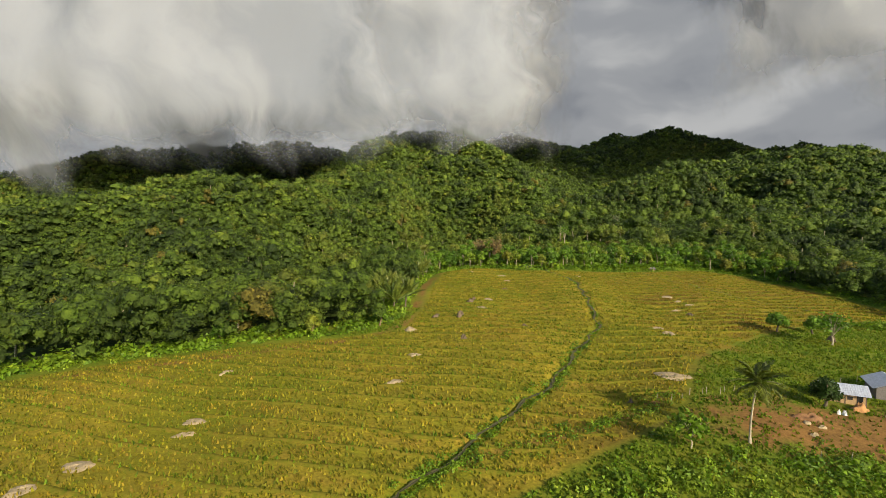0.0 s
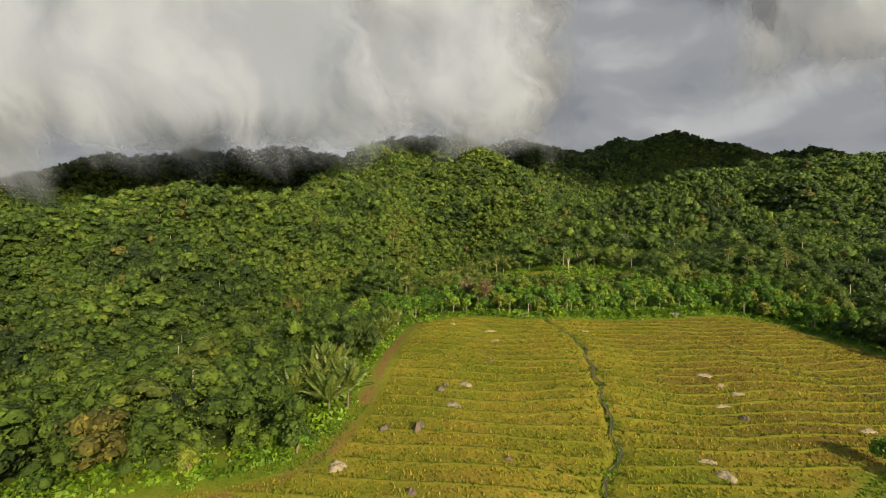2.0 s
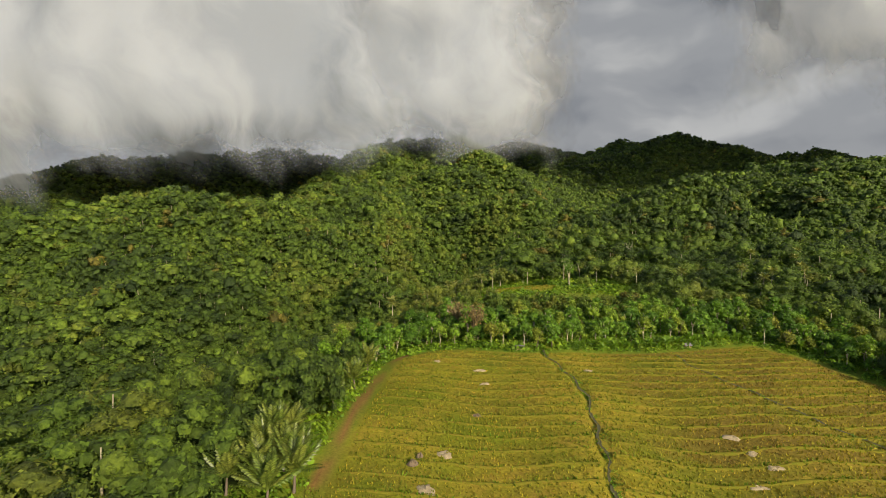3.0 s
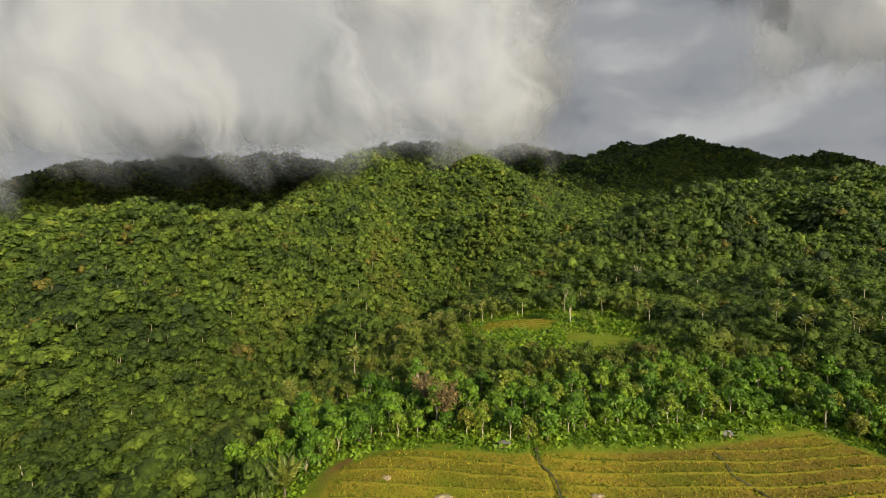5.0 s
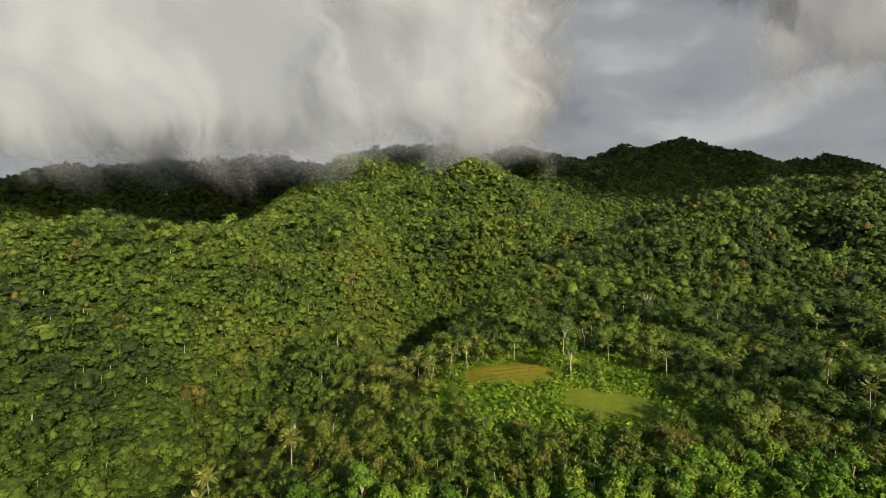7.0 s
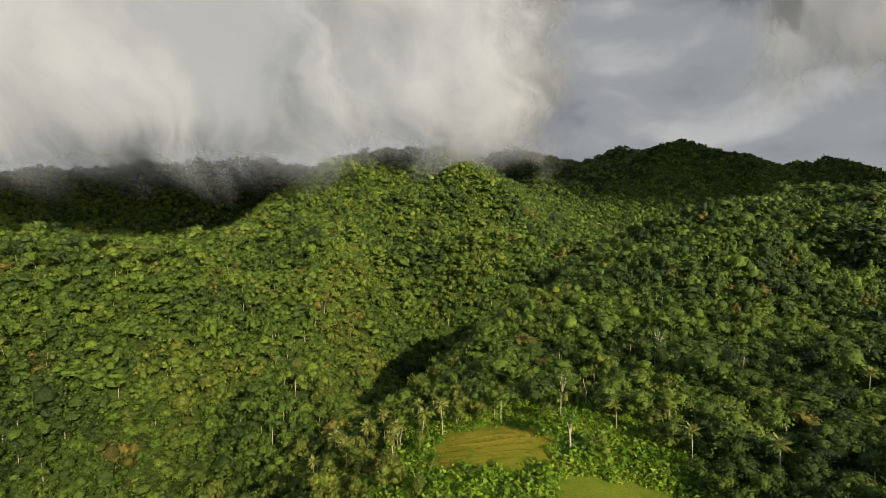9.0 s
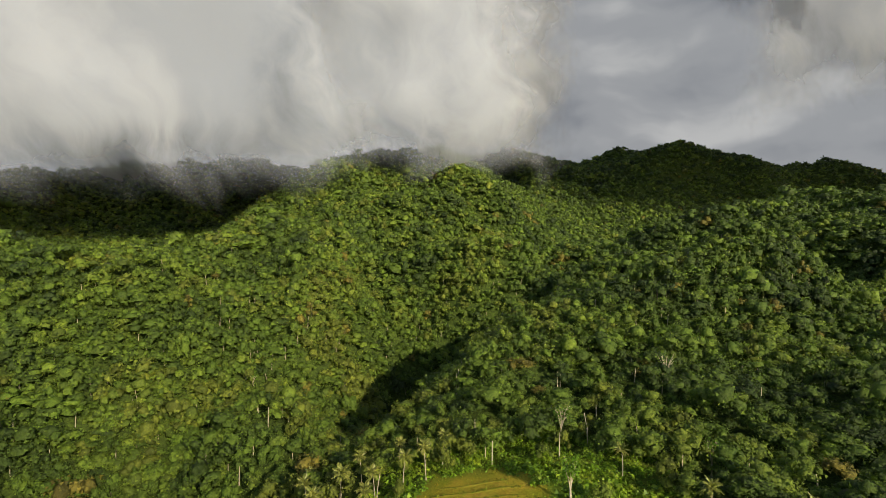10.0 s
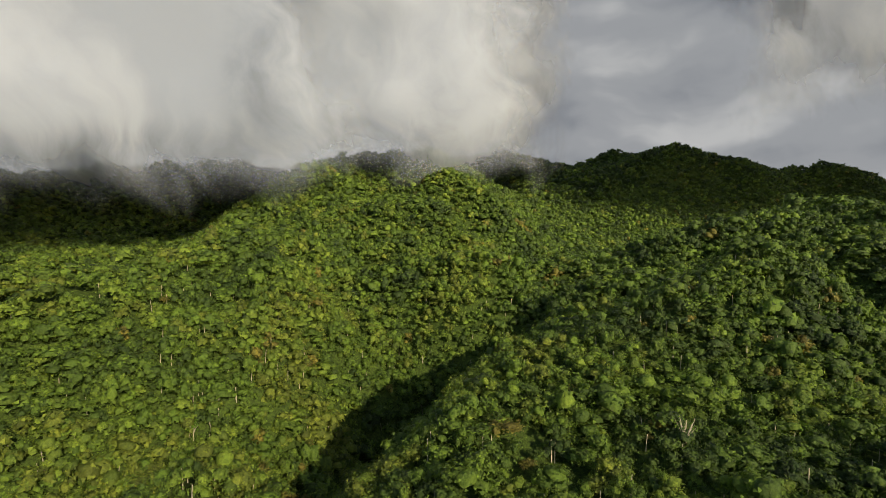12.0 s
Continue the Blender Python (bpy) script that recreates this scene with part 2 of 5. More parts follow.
def mown(x, y):
    """1 where the rice is cut short and brown, 0 where it is still green and gold."""
    side = np.clip((x - np.interp(y, [q[1] for q in CHANNEL], [q[0] for q in CHANNEL])) / 30, 0, 1)
    return np.clip(side * 0.95 - 0.08 + 0.35 * waves(x, y, 38, 64) + 0.2 * waves(x, y, 9, 68), 0, 1) * (y < 215)


def ground_at(x, y):
    x, y = np.asarray(x, float), np.asarray(y, float)
    z = land(x, y)
    f = np.maximum(np.clip(inside(x, y, FIELD) / 3, 0, 1), glade(x, y) * (np.hypot(x - PLOT[0], y - PLOT[1]) < 22))
    v = terrace_at(x, y)
    z = z + f * STEP * (np.floor(v) - v + 0.5)
    z = z - 0.9 * np.exp(-(to_line(x, y, CHANNEL) / 0.55) ** 2) - 0.5 * np.exp(-(to_line(x, y, SIDE_CHANNEL) / 0.6) ** 2)
    return z


def mesh_of(name, verts, faces, mats=(), values=None, smooth=False):
    """A mesh from arrays: verts (n, 3), faces (m, 3 or 4); values: a number for each vertex, by name."""
    verts, faces = np.asarray(verts, np.float32), np.asarray(faces, np.int32)
    me = bpy.data.meshes.new(name)
    m, k = faces.shape
    me.vertices.add(len(verts))
    me.vertices.foreach_set("co", verts.ravel())
    me.loops.add(m * k)
    me.loops.foreach_set("vertex_index", faces.ravel())
    me.polygons.add(m)
    me.polygons.foreach_set("loop_start", np.arange(m, dtype=np.int32) * k)
    me.polygons.foreach_set("use_smooth", np.full(m, smooth))
    for key, val in (values or {}).items():
        me.attributes.new(key, "FLOAT", "POINT").data.foreach_set("value", np.asarray(val, np.float32))
    for mat in mats:
        me.materials.append(mat)
    me.update()
    return me


def grid_faces(nu, nv):
    i = np.arange((nu - 1) * (nv - 1))
    a = i // (nv - 1) * nv + i % (nv - 1)
    return np.stack([a, a + nv, a + nv + 1, a + 1], 1)


def spread(*spans):
    """Grid lines: (from, to, gap) spans end to end."""
    return np.unique(np.concatenate([np.arange(a, b + 0.01, g) for a, b, g in spans]).round(2))


# ---- ground ----
GROUND = {}


def on_ground(x, y):
    """The height of the ground's own mesh, for trees on far slopes."""
    gx, gy, gz = GROUND["x"], GROUND["y"], GROUND["z"]
    i = np.clip(np.searchsorted(gx, x) - 1, 0, len(gx) - 2)
    j = np.clip(np.searchsorted(gy, y) - 1, 0, len(gy) - 2)
    a, b = np.clip((x - gx[i]) / (gx[i + 1] - gx[i]), 0, 1), np.clip((y - gy[j]) / (gy[j + 1] - gy[j]), 0, 1)
    return (gz[i, j] * (1 - a) + gz[i + 1, j] * a) * (1 - b) + (gz[i, j + 1] * (1 - a) + gz[i + 1, j + 1] * a) * b


def build_ground():
    gx = spread((-3600, -1200, 120), (-1200, -400, 25), (-400, -140, 10), (-140, -80, 4), (-80, 128, 1.4), (128, 200, 4), (200, 500, 10), (500, 1400, 25), (1400, 3600, 120))
    gy = spread((-900, -60, 60), (-60, 10, 7), (10, 30, 3), (30, 210, 1.0), (210, 350, 4), (350, 800, 10), (800, 2200, 20), (2200, 4700, 150))
    X, Y = np.meshgrid(gx, gy, indexing="ij")
    x, y = X.ravel(), Y.ravel()
    z = ground_at(x, y)
    GROUND.update(x=gx, y=gy, z=z.reshape(len(gx), len(gy)))
    ragged = (x > 10) & (y < 130) & (y > 60)
    field = np.clip(inside(x, y, FIELD) / np.where(ragged, 7.0, 1.5) + 0.5 + np.where(ragged, 0.45 * waves(x, y, 8, 19), 0), 0, 1)
    dirt = np.exp(-(to_line(x, y, TRACK) / 1.1) ** 4) * np.clip(0.8 + 0.6 * waves(x, y, 15, 8), 0, 1) + np.exp(-(to_line(x, y, DIRT_BANK) / 0.75) ** 4) * np.clip(0.7 + 0.6 * waves(x, y, 9, 18), 0, 1)
    yard = np.clip(2.2 - 1.6 * np.hypot((x - 48) / 16, (y - 58) / 7.0) + 0.6 * waves(x, y, 6, 21), 0, 1)
    dirt = np.clip(dirt + yard * (field < 0.5), 0, 1)
    open_land = np.clip(1.4 - np.hypot((x - 85) / 75, (y - 85) / 48), 0, 1)
    open_land = np.maximum(open_land, np.clip(1.5 - np.hypot((x - 20) / 75, (y - 20) / 45), 0, 1))
    open_land = np.maximum(open_land, np.clip(1.4 - np.hypot((x - 70) / 40, (y - 297) / 46), 0, 1))
    open_land = np.maximum(open_land, np.clip(2.0 + inside(x, y, FIELD) / 7, 0, 1))
    field = np.maximum(field, glade(x, y) * (np.hypot(x - PLOT[0], y - PLOT[1]) < 19))
    m, t, p, out = material("ground")
    n_small, n_mid, n_big = noise_at(t, 2.2, 5.0), noise_at(t, 0.25, 4.0), noise_at(t, 0.04, 3.0)
    n_bush = noise_at(t, 0.7, 5.0, 0.7)
    forest = ramp(t, n_bush, [(0.36, (0.018, 0.027, 0.007)), (0.55, (0.046, 0.070, 0.011)), (0.72, (0.090, 0.124, 0.015))])
    grass = ramp(t, n_mid, [(0.25, (0.090, 0.135, 0.010)), (0.5, (0.135, 0.175, 0.012)), (0.75, (0.195, 0.190, 0.020))])
    paddy = ramp(t, n_mid, [(0.25, (0.200, 0.192, 0.015)), (0.5, (0.275, 0.215, 0.020)), (0.75, (0.300, 0.195, 0.028))])
    paddy = mixed(t, ramp(t, n_big, [(0.42, (0, 0, 0)), (0.62, (1, 1, 1))]), paddy, (0.150, 0.165, 0.010))
    cut = ramp(t, n_mid, [(0.3, (0.185, 0.112, 0.022)), (0.7, (0.150, 0.108, 0.018))])
    paddy = mixed(t, maths(t, "MULTIPLY", attribute(t, "stubble"), 0.75), paddy, cut)
    clay = ramp(t, n_mid, [(0.3, (0.260, 0.135, 0.040)), (0.7, (0.165, 0.095, 0.028))])
    col = mixed(t, attribute(t, "open"), forest, grass)
    col = mixed(t, attribute(t, "field"), col, paddy)
    col = mixed(t, attribute(t, "dirt"), col, clay)
    col = mixed(t, 1.0, col, ramp(t, n_small, [(0.3, (0.7, 0.7, 0.7)), (0.7, (1.2, 1.2, 1.2))]), "MULTIPLY")
    t.links.new(col, p.inputs["Base Color"])
    p.inputs["Roughness"].default_value = 0.95
    p.inputs["Specular IOR Level"].default_value = 0.1
    bump(t, p, n_small, 0.6, 0.25)
    me = mesh_of("ground", np.stack([x, y, z], 1), grid_faces(len(gx), len(gy)), [m], {"field": field, "dirt": dirt, "open": open_land, "stubble": mown(x, y)}, True)
    return tagged(new("ground", me), "terraced valley floor and wooded mountain slopes", "ground", kind="structure")


build_ground()


# ---- clouds ----
def build_backdrop():
    """The overcast sky far behind the mountains."""
    na, ne, rad = 73, 30, 4300.0
    a, e = np.meshgrid(np.radians(np.linspace(-70, 70, na)), np.radians(np.linspace(-4, 48, ne)), indexing="ij")
    a, e = a.ravel(), e.ravel()
    v = np.stack([rad * np.sin(a) * np.cos(e), rad * np.cos(a) * np.cos(e), rad * np.sin(e)], 1)
    m, t, p, out = material("overcast sky")
    pos = t.nodes.new("ShaderNodeNewGeometry").outputs["Position"]
    bend = node(t, "ShaderNodeTexNoise", [(pos, "Vector")], Scale=0.0011, Detail=3.0, Roughness=0.5)
    warp = t.nodes.new("ShaderNodeVectorMath")
    warp.operation = "MULTIPLY_ADD"
    warp.inputs[1].default_value = (900.0, 500.0, 500.0)
    t.links.new(bend.outputs["Color"], warp.inputs[0])
    t.links.new(pos, warp.inputs[2])
    mp = node(t, "ShaderNodeMapping", [(warp.outputs[0], "Vector")], Scale=(0.0010, 0.0010, 0.0026), Rotation=(0.0, 0.45, 0.0))
    n = noise_at(t, 1.0, 5.0, 0.42, mp.outputs["Vector"])
    col = ramp(t, n, [(0.32, (0.150, 0.160, 0.177)), (0.5, (0.215, 0.223, 0.234)), (0.70, (0.325, 0.327, 0.327))], "EASE")
    em = t.nodes.new("ShaderNodeEmission")
    t.links.new(col, em.inputs["Color"])
    t.links.new(em.outputs[0], out.inputs["Surface"])
    ob = new("backdrop", mesh_of("backdrop", v, grid_faces(na, ne), [m], smooth=True))
    return tagged(ob, "grey overcast sky behind the mountains", "sky", kind="structure")


build_backdrop()


def cloud_material(name, dark, mid, pale, seed):
    """Mist: warped noise at three sizes gives both the shade and how far one sees through it."""
    m, t, p, out = material(name)
    t.nodes.remove(p)
    pos = t.nodes.new("ShaderNodeNewGeometry").outputs["Position"]
    shift = node(t, "ShaderNodeMapping", [(pos, "Vector")], Location=(seed * 731.0, seed * 97.0, seed * 413.0), Rotation=(0.0, 0.35, 0.0))
    bend = node(t, "ShaderNodeTexNoise", [(shift.outputs["Vector"], "Vector")], Scale=0.0042, Detail=3.0, Roughness=0.5)
    warp = t.nodes.new("ShaderNodeVectorMath")
    warp.operation = "MULTIPLY_ADD"
    warp.inputs[1].default_value = (260.0, 160.0, 210.0)
    t.links.new(bend.outputs["Color"], warp.inputs[0])
    t.links.new(shift.outputs["Vector"], warp.inputs[2])
    sizes = []
    for scale, detail, rough in (((0.0030, 0.0012, 0.0020), 4.0, 0.45), ((0.0105, 0.004, 0.0058), 6.0, 0.55), ((0.036, 0.012, 0.019), 5.0, 0.6)):
        mp = node(t, "ShaderNodeMapping", [(warp.outputs[0], "Vector")], Scale=scale)
        sizes.append(node(t, "ShaderNodeTexNoise", [(mp.outputs["Vector"], "Vector")], Scale=1.0, Detail=detail, Roughness=rough).outputs["Fac"])
    n1, n2, n3 = sizes
    both = maths(t, "ADD", maths(t, "MULTIPLY", n1, 0.74), maths(t, "ADD", maths(t, "MULTIPLY", n2, 0.21), maths(t, "MULTIPLY", n3, 0.05)))
    shade = ramp(t, both, [(0.38, dark), (0.5, mid), (0.62, pale)], "EASE")
    dif, tra = t.nodes.new("ShaderNodeBsdfDiffuse"), t.nodes.new("ShaderNodeBsdfTranslucent")
    t.links.new(shade, dif.inputs["Color"])
    t.links.new(shade, tra.inputs["Color"])
    body = t.nodes.new("ShaderNodeMixShader")
    body.inputs[0].default_value = 0.3
    t.links.new(dif.outputs[0], body.inputs[1])
    t.links.new(tra.outputs[0], body.inputs[2])
    clear = t.nodes.new("ShaderNodeBsdfTransparent")
    thick = maths(t, "ADD", attribute(t, "thick"), maths(t, "MULTIPLY_ADD", n1, 1.6, -0.8))
    thick = maths(t, "ADD", thick, maths(t, "MULTIPLY_ADD", n2, 1.5, -0.75))
    thick = maths(t, "ADD", thick, maths(t, "MULTIPLY_ADD", n3, 0.5, -0.25))
    al = t.nodes.new("ShaderNodeMapRange")
    al.interpolation_type = "SMOOTHSTEP"
    al.inputs["From Min"].default_value, al.inputs["From Max"].default_value = -0.1, 1.25
    t.links.new(thick, al.inputs["Value"])
    mix = t.nodes.new("ShaderNodeMixShader")
    t.links.new(al.outputs[0], mix.inputs[0])
    t.links.new(clear.outputs[0], mix.inputs[1])
    t.links.new(body.outputs[0], mix.inputs[2])
    t.links.new(mix.outputs[0], out.inputs["Surface"])
    return m


cloud_pale = cloud_material("pale cloud", (0.255, 0.282, 0.330), (0.345, 0.372, 0.420), (0.440, 0.465, 0.510), 1)
cloud_white = cloud_material("white cloud", (0.240, 0.268, 0.318), (0.345, 0.372, 0.420), (0.480, 0.500, 0.535), 2)
cloud_dark = cloud_material("dark cloud", (0.140, 0.153, 0.180), (0.175, 0.190, 0.218), (0.250, 0.268, 0.295), 3)
cloud_grey = cloud_material("grey cloud", (0.195, 0.213, 0.250), (0.270, 0.290, 0.328), (0.410, 0.430, 0.455), 4)


def cloud_bank(xs, ys, bases, top, soft, ends, seed, label, mat, deep=60.0):
    """A bank of cloud: a closed, softly billowed body along a line of places, its base at the given heights."""
    nu, nv = 120, 44
    u = np.linspace(xs[0], xs[-1], nu)
    s = np.linspace(0, 2 * math.pi, nv)
    U, S = np.meshgrid(u, s, indexing="ij")
    x, s = U.ravel(), S.ravel()
    y0, base = np.interp(x, xs, ys), np.interp(x, xs, bases)
    rise = (1 - np.cos(s)) / 2
    z = base - 60 + rise * (top - base + 60)
    y = y0 - np.sin(s) * deep + (z - base) * 0.10 + 0.45 * np.maximum(0, 110 - (z - base))
    y = y + 14 * waves(x, z, 520, seed) + 6 * waves(x, z, 190, seed + 1)
    thick = -0.05 + np.clip((z - base + 26 * waves(x, y, 330, seed + 2)) / soft, -1.4, 3.0)
    shift = 40 * waves(x, z, 300, seed + 3) + 20 * waves(x, z, 130, seed + 4)
    edge = np.minimum((x + shift - xs[0]) / max(ends[0], 1) + 99 * (ends[0] < 2), (xs[-1] + shift - x) / max(ends[1], 1) + 99 * (ends[1] < 2))
    thick = np.minimum(thick, np.clip(edge * 3.4 - 1.6, -1.6, 3.0))
    tip = np.minimum((x - xs[0]) / 140 + 99 * (ends[0] < 2), (xs[-1] - x) / 140 + 99 * (ends[1] < 2))
    thick = thick - 3.0 * np.clip(1 - tip, 0, 1) ** 1.5
    thick = thick - 1.1 * np.clip(-np.sin(s) * 3, 0, 1) * np.clip(2.5 - (z - base) / soft, 0, 1)
    ob = new("cloud_bank", mesh_of("cloud_bank", np.stack([x, y, z], 1), grid_faces(nu, nv), [mat], {"thick": thick}, True))
    return tagged(ob, label, "cloud", "low clouds", "stuff")


cloud_bank([-1700, -900, -520, -330, 180], [860, 800, 770, 800, 930], [152, 140, 100, 90, 152], 640, 85, (1, 420), 61, "pale grey cloud lying along a dark mountain ridge", cloud_pale)
cloud_bank([-750, -400, -200, 0, 360], [960, 960, 960, 990, 1060], [98, 104, 114, 140, 204], 820, 100, (320, 330), 81, "white ragged cloud covering a forested summit", cloud_white)
cloud_bank([-340, 150, 360, 560], [1385, 1375, 1380, 1395], [212, 216, 230, 255], 1250, 110, (150, 420), 91, "dark grey cloud hanging in the gap between mountains", cloud_dark)
cloud_bank([450, 680, 900, 1500, 3000], [1150, 1130, 1110, 1090, 1080], [300, 285, 285, 300, 330], 1150, 120, (330, 1), 95, "tall grey and white cloud above far dark mountains", cloud_grey)


# ---- plants ----
def unit(v):
    return v / np.maximum(np.linalg.norm(v, axis=1, keepdims=True), 1e-9)


def plates(r, centre, out, size, long=1.5, wild=0.55):
    """Leaf sprays: a four-cornered plate at each centre, facing more or less outwards."""
    n = len(centre)
    nor = unit(out + wild * r.normal(size=(n, 3)))
    a = unit(np.cross(nor, r.normal(size=(n, 3))))
    b = np.cross(nor, a)
    s = (size * r.uniform(0.6, 1.35, n))[:, None]
    v = np.stack([centre - a * s * long * 0.5, centre - b * s * 0.5 + a * s * 0.1, centre + a * s * long * 0.5 - nor * s * 0.18, centre + b * s * 0.5 + a * s * 0.1], 1)
    return v.reshape(-1, 3), np.arange(4 * n).reshape(n, 4)


def sprays(r, centre, out, size, wild=0.5):
    """Leaf sprays as single triangles, for woods seen from afar."""
    n = len(centre)
    nor = unit(out + wild * r.normal(size=(n, 3)))
    a = unit(np.cross(nor, r.normal(size=(n, 3))))
    b = np.cross(nor, a)
    s = (size * r.uniform(0.65, 1.35, n))[:, None]
    v = np.stack([centre + a * s * 0.75, centre - a * s * 0.45 + b * s * 0.6, centre - a * s * 0.4 - b * s * 0.62], 1)
    return v.reshape(-1, 3), np.arange(3 * n).reshape(n, 3)


def lump(c, rx, rz, r, sides=5):
    """The closed inside of a leafy lobe: a small uneven dome."""
    d = [(0, 0, 1)]
    for e, q in ((0.62, 0.0), (-0.42, 0.5)):
        d += [(math.cos(e) * math.cos(6.283 * (i + q) / sides), math.cos(e) * math.sin(6.283 * (i + q) / sides), math.sin(e)) for i in range(sides)]
    v = np.array(c) + np.array(d) * np.array([rx, rx, rz]) * r.uniform(0.74, 1.2, (len(d), 1))
    f = []
    for i in range(sides):
        j = (i + 1) % sides
        f += [(0, 1 + i, 1 + j), (1 + i, 1 + sides + i, 1 + j), (1 + j, 1 + sides + i, 1 + sides + j)]
    return v, np.array(f)


def ball(cx, cy, cz, rx, rz, sides, rings):
    """A closed lump of few faces, the dark inside of a crown."""
    vs, fs = [], []
    for j in range(rings + 1):
        e = -math.pi / 2 + math.pi * j / rings
        for i in range(sides):
            a = 2 * math.pi * (i + 0.5 * (j % 2)) / sides
            vs.append((cx + rx * math.cos(e) * math.cos(a), cy + rx * math.cos(e) * math.sin(a), cz + rz * math.sin(e)))
    for j in range(rings):
        for i in range(sides):
            k = (i + 1) % sides
            fs.append((j * sides + i, j * sides + k, (j + 1) * sides + k, (j + 1) * sides + i))
    return np.array(vs), np.array(fs)


def tube(points, radii, sides):
    """A tapered trunk or limb along points."""
    vs, fs = [], []
    pts = [Vector(p) for p in points]
    for k, (p, rad) in enumerate(zip(pts, radii)):
        d = (pts[min(k + 1, len(pts) - 1)] - pts[max(k - 1, 0)]).normalized()
        a = d.orthogonal().normalized()
        b = d.cross(a)
        for i in range(sides):
            w = 2 * math.pi * i / sides
            vs.append(p + (a * math.cos(w) + b * math.sin(w)) * rad)
    for k in range(len(pts) - 1):
        for i in range(sides):
            j = (i + 1) % sides
            fs.append((k * sides + i, k * sides + j, (k + 1) * sides + j, (k + 1) * sides + i))
    return np.array([tuple(v) for v in vs]), np.array(fs)


def joined(parts):
    vs, fs, n = [], [], 0
    for v, f in parts:
        vs.append(v)
        fs.append(f + n)
        n += len(v)
    return np.concatenate(vs), np.concatenate(fs)


def crown(seed, radius, height, lobes, leaves, leaf, sides=5, rings=3, open_=0.0):
    """A crown with its base at z 0: leafy lobes heaped into an uneven dome."""
    r = np.random.RandomState(seed)
    parts, heads = [], []
    for k in range(lobes):
        g = k * 2.4 + r.uniform(0, 0.8)
        q = math.sqrt((k + 0.3) / lobes)
        lr = radius * r.uniform(0.36, 0.56) * (1.15 - 0.3 * q)
        c = (radius * 0.72 * q * math.cos(g), radius * 0.72 * q * math.sin(g), height * (0.72 - 0.5 * q ** 1.6 + r.uniform(-0.1, 0.1)))
        heads.append((c, lr, lr * r.uniform(0.72, 0.98)))
    w = np.array([h[1] ** 2 for h in heads])
    for (c, lr, lz), n in zip(heads, np.maximum((leaves * w / w.sum()).astype(int), 3)):
        if r.uniform() >= open_:
            parts.append(ball(*c, lr * 0.74, lz * 0.74, sides, rings))
        d = unit(r.normal(size=(n, 3)) + np.array([0, 0, 0.35]))
        cen = np.array(c) + d * np.array([lr, lr, lz]) * r.uniform(0.75, 1.12, (n, 1))
        parts.append(plates(r, cen, d + np.array([0, 0, 0.25]), leaf))
    return joined(parts)


def wood_crown(seed, lobes, leaves, leaf, rad, tall, core=0.9, sides=4):
    """A forest crown in metres, all triangles: uneven leafy boughs heaped lopsidedly, with loose sprays all over them."""
    r = np.random.RandomState(seed)
    parts, heads = [], []
    flat, spread_, lop = r.uniform(0.25, 0.62), r.uniform(0.66, 0.9), r.uniform(-0.3, 0.3, 2)
    for k in range(lobes):
        g = k * 2.4 + r.uniform(-0.8, 0.8)
        q = math.sqrt((k + 0.2) / lobes) * r.uniform(0.75, 1.15)
        lr = rad * r.uniform(0.32, 0.58) * (1.1 - 0.2 * q) * (7 / lobes) ** 0.3
        top = tall * (0.84 - flat * q ** 1.8 + r.uniform(-0.2, 0.1))
        heads.append(((rad * (spread_ * q * math.cos(g) + lop[0] * q), rad * (spread_ * q * math.sin(g) + lop[1] * q), top), lr, lr * r.uniform(0.55, 1.0)))
    w = np.array([h[1] ** 2 for h in heads])
    for (c, lr, lz), n in zip(heads, np.maximum((leaves * w / w.sum()).astype(int), 3)):
        v, f = lump((0, 0, 0), lr * core * r.uniform(0.8, 1.2), lz * core, r, sides)
        a = r.uniform(0, 6.283)
        tip = r.uniform(-0.35, 0.35, 2)
        v = np.stack([v[:, 0] * math.cos(a) - v[:, 1] * math.sin(a), v[:, 0] * math.sin(a) + v[:, 1] * math.cos(a), v[:, 2] + tip[0] * v[:, 0] + tip[1] * v[:, 1]], 1)
        parts.append((v + np.array(c), f))
        d = unit(r.normal(size=(n, 3)) + np.array([0, -0.1, 0.4]))
        cen = np.array(c) + d * np.array([lr, lr, lz]) * r.uniform(0.76, 1.24, (n, 1))
        whole = unit(cen - np.array([0, 0, 0.35 * tall]))
        parts.append(sprays(r, cen, d + 0.5 * whole, leaf, 0.55))
    v, f = joined(parts)
    return v * np.array([r.uniform(0.8, 1.2), r.uniform(0.8, 1.2), 1.0]), f


def scatter(gap, x0, x1, y0, y1, seed):
    """Places on a shaken hexagonal grid."""
    r = np.random.RandomState(seed)
    X, Y = np.meshgrid(np.arange(x0, x1, gap), np.arange(y0, y1, gap * 0.87), indexing="ij")
    X = X + gap * 0.5 * (np.arange(X.shape[1]) % 2)[None, :]
    x, y = X.ravel(), Y.ravel()
    return x + r.uniform(-0.36, 0.36, len(x)) * gap, y + r.uniform(-0.36, 0.36, len(x)) * gap


def wooded(x, y):
    """True where trees stand."""
    f = inside(x, y, FIELD)
    pasture = (np.hypot((x - 85) / 80, (y - 80) / 42) < 1) | (np.hypot((x - 20) / 85, (y - 10) / 50) < 1)
    crowded = np.minimum.reduce([np.hypot(x - px, y - py) for px, py in PALMS]) < 3.2
    return (f < -4.5) & ~pasture & ~crowded & (glade(x, y) < 0.2) & ((np.hypot((x - 70) / 38, (y - 297) / 44) > 1) | (waves(x, y, 9, 44) > 0.95)) & (np.hypot(x + 12.5, (y - 126) * 0.7) > 8)


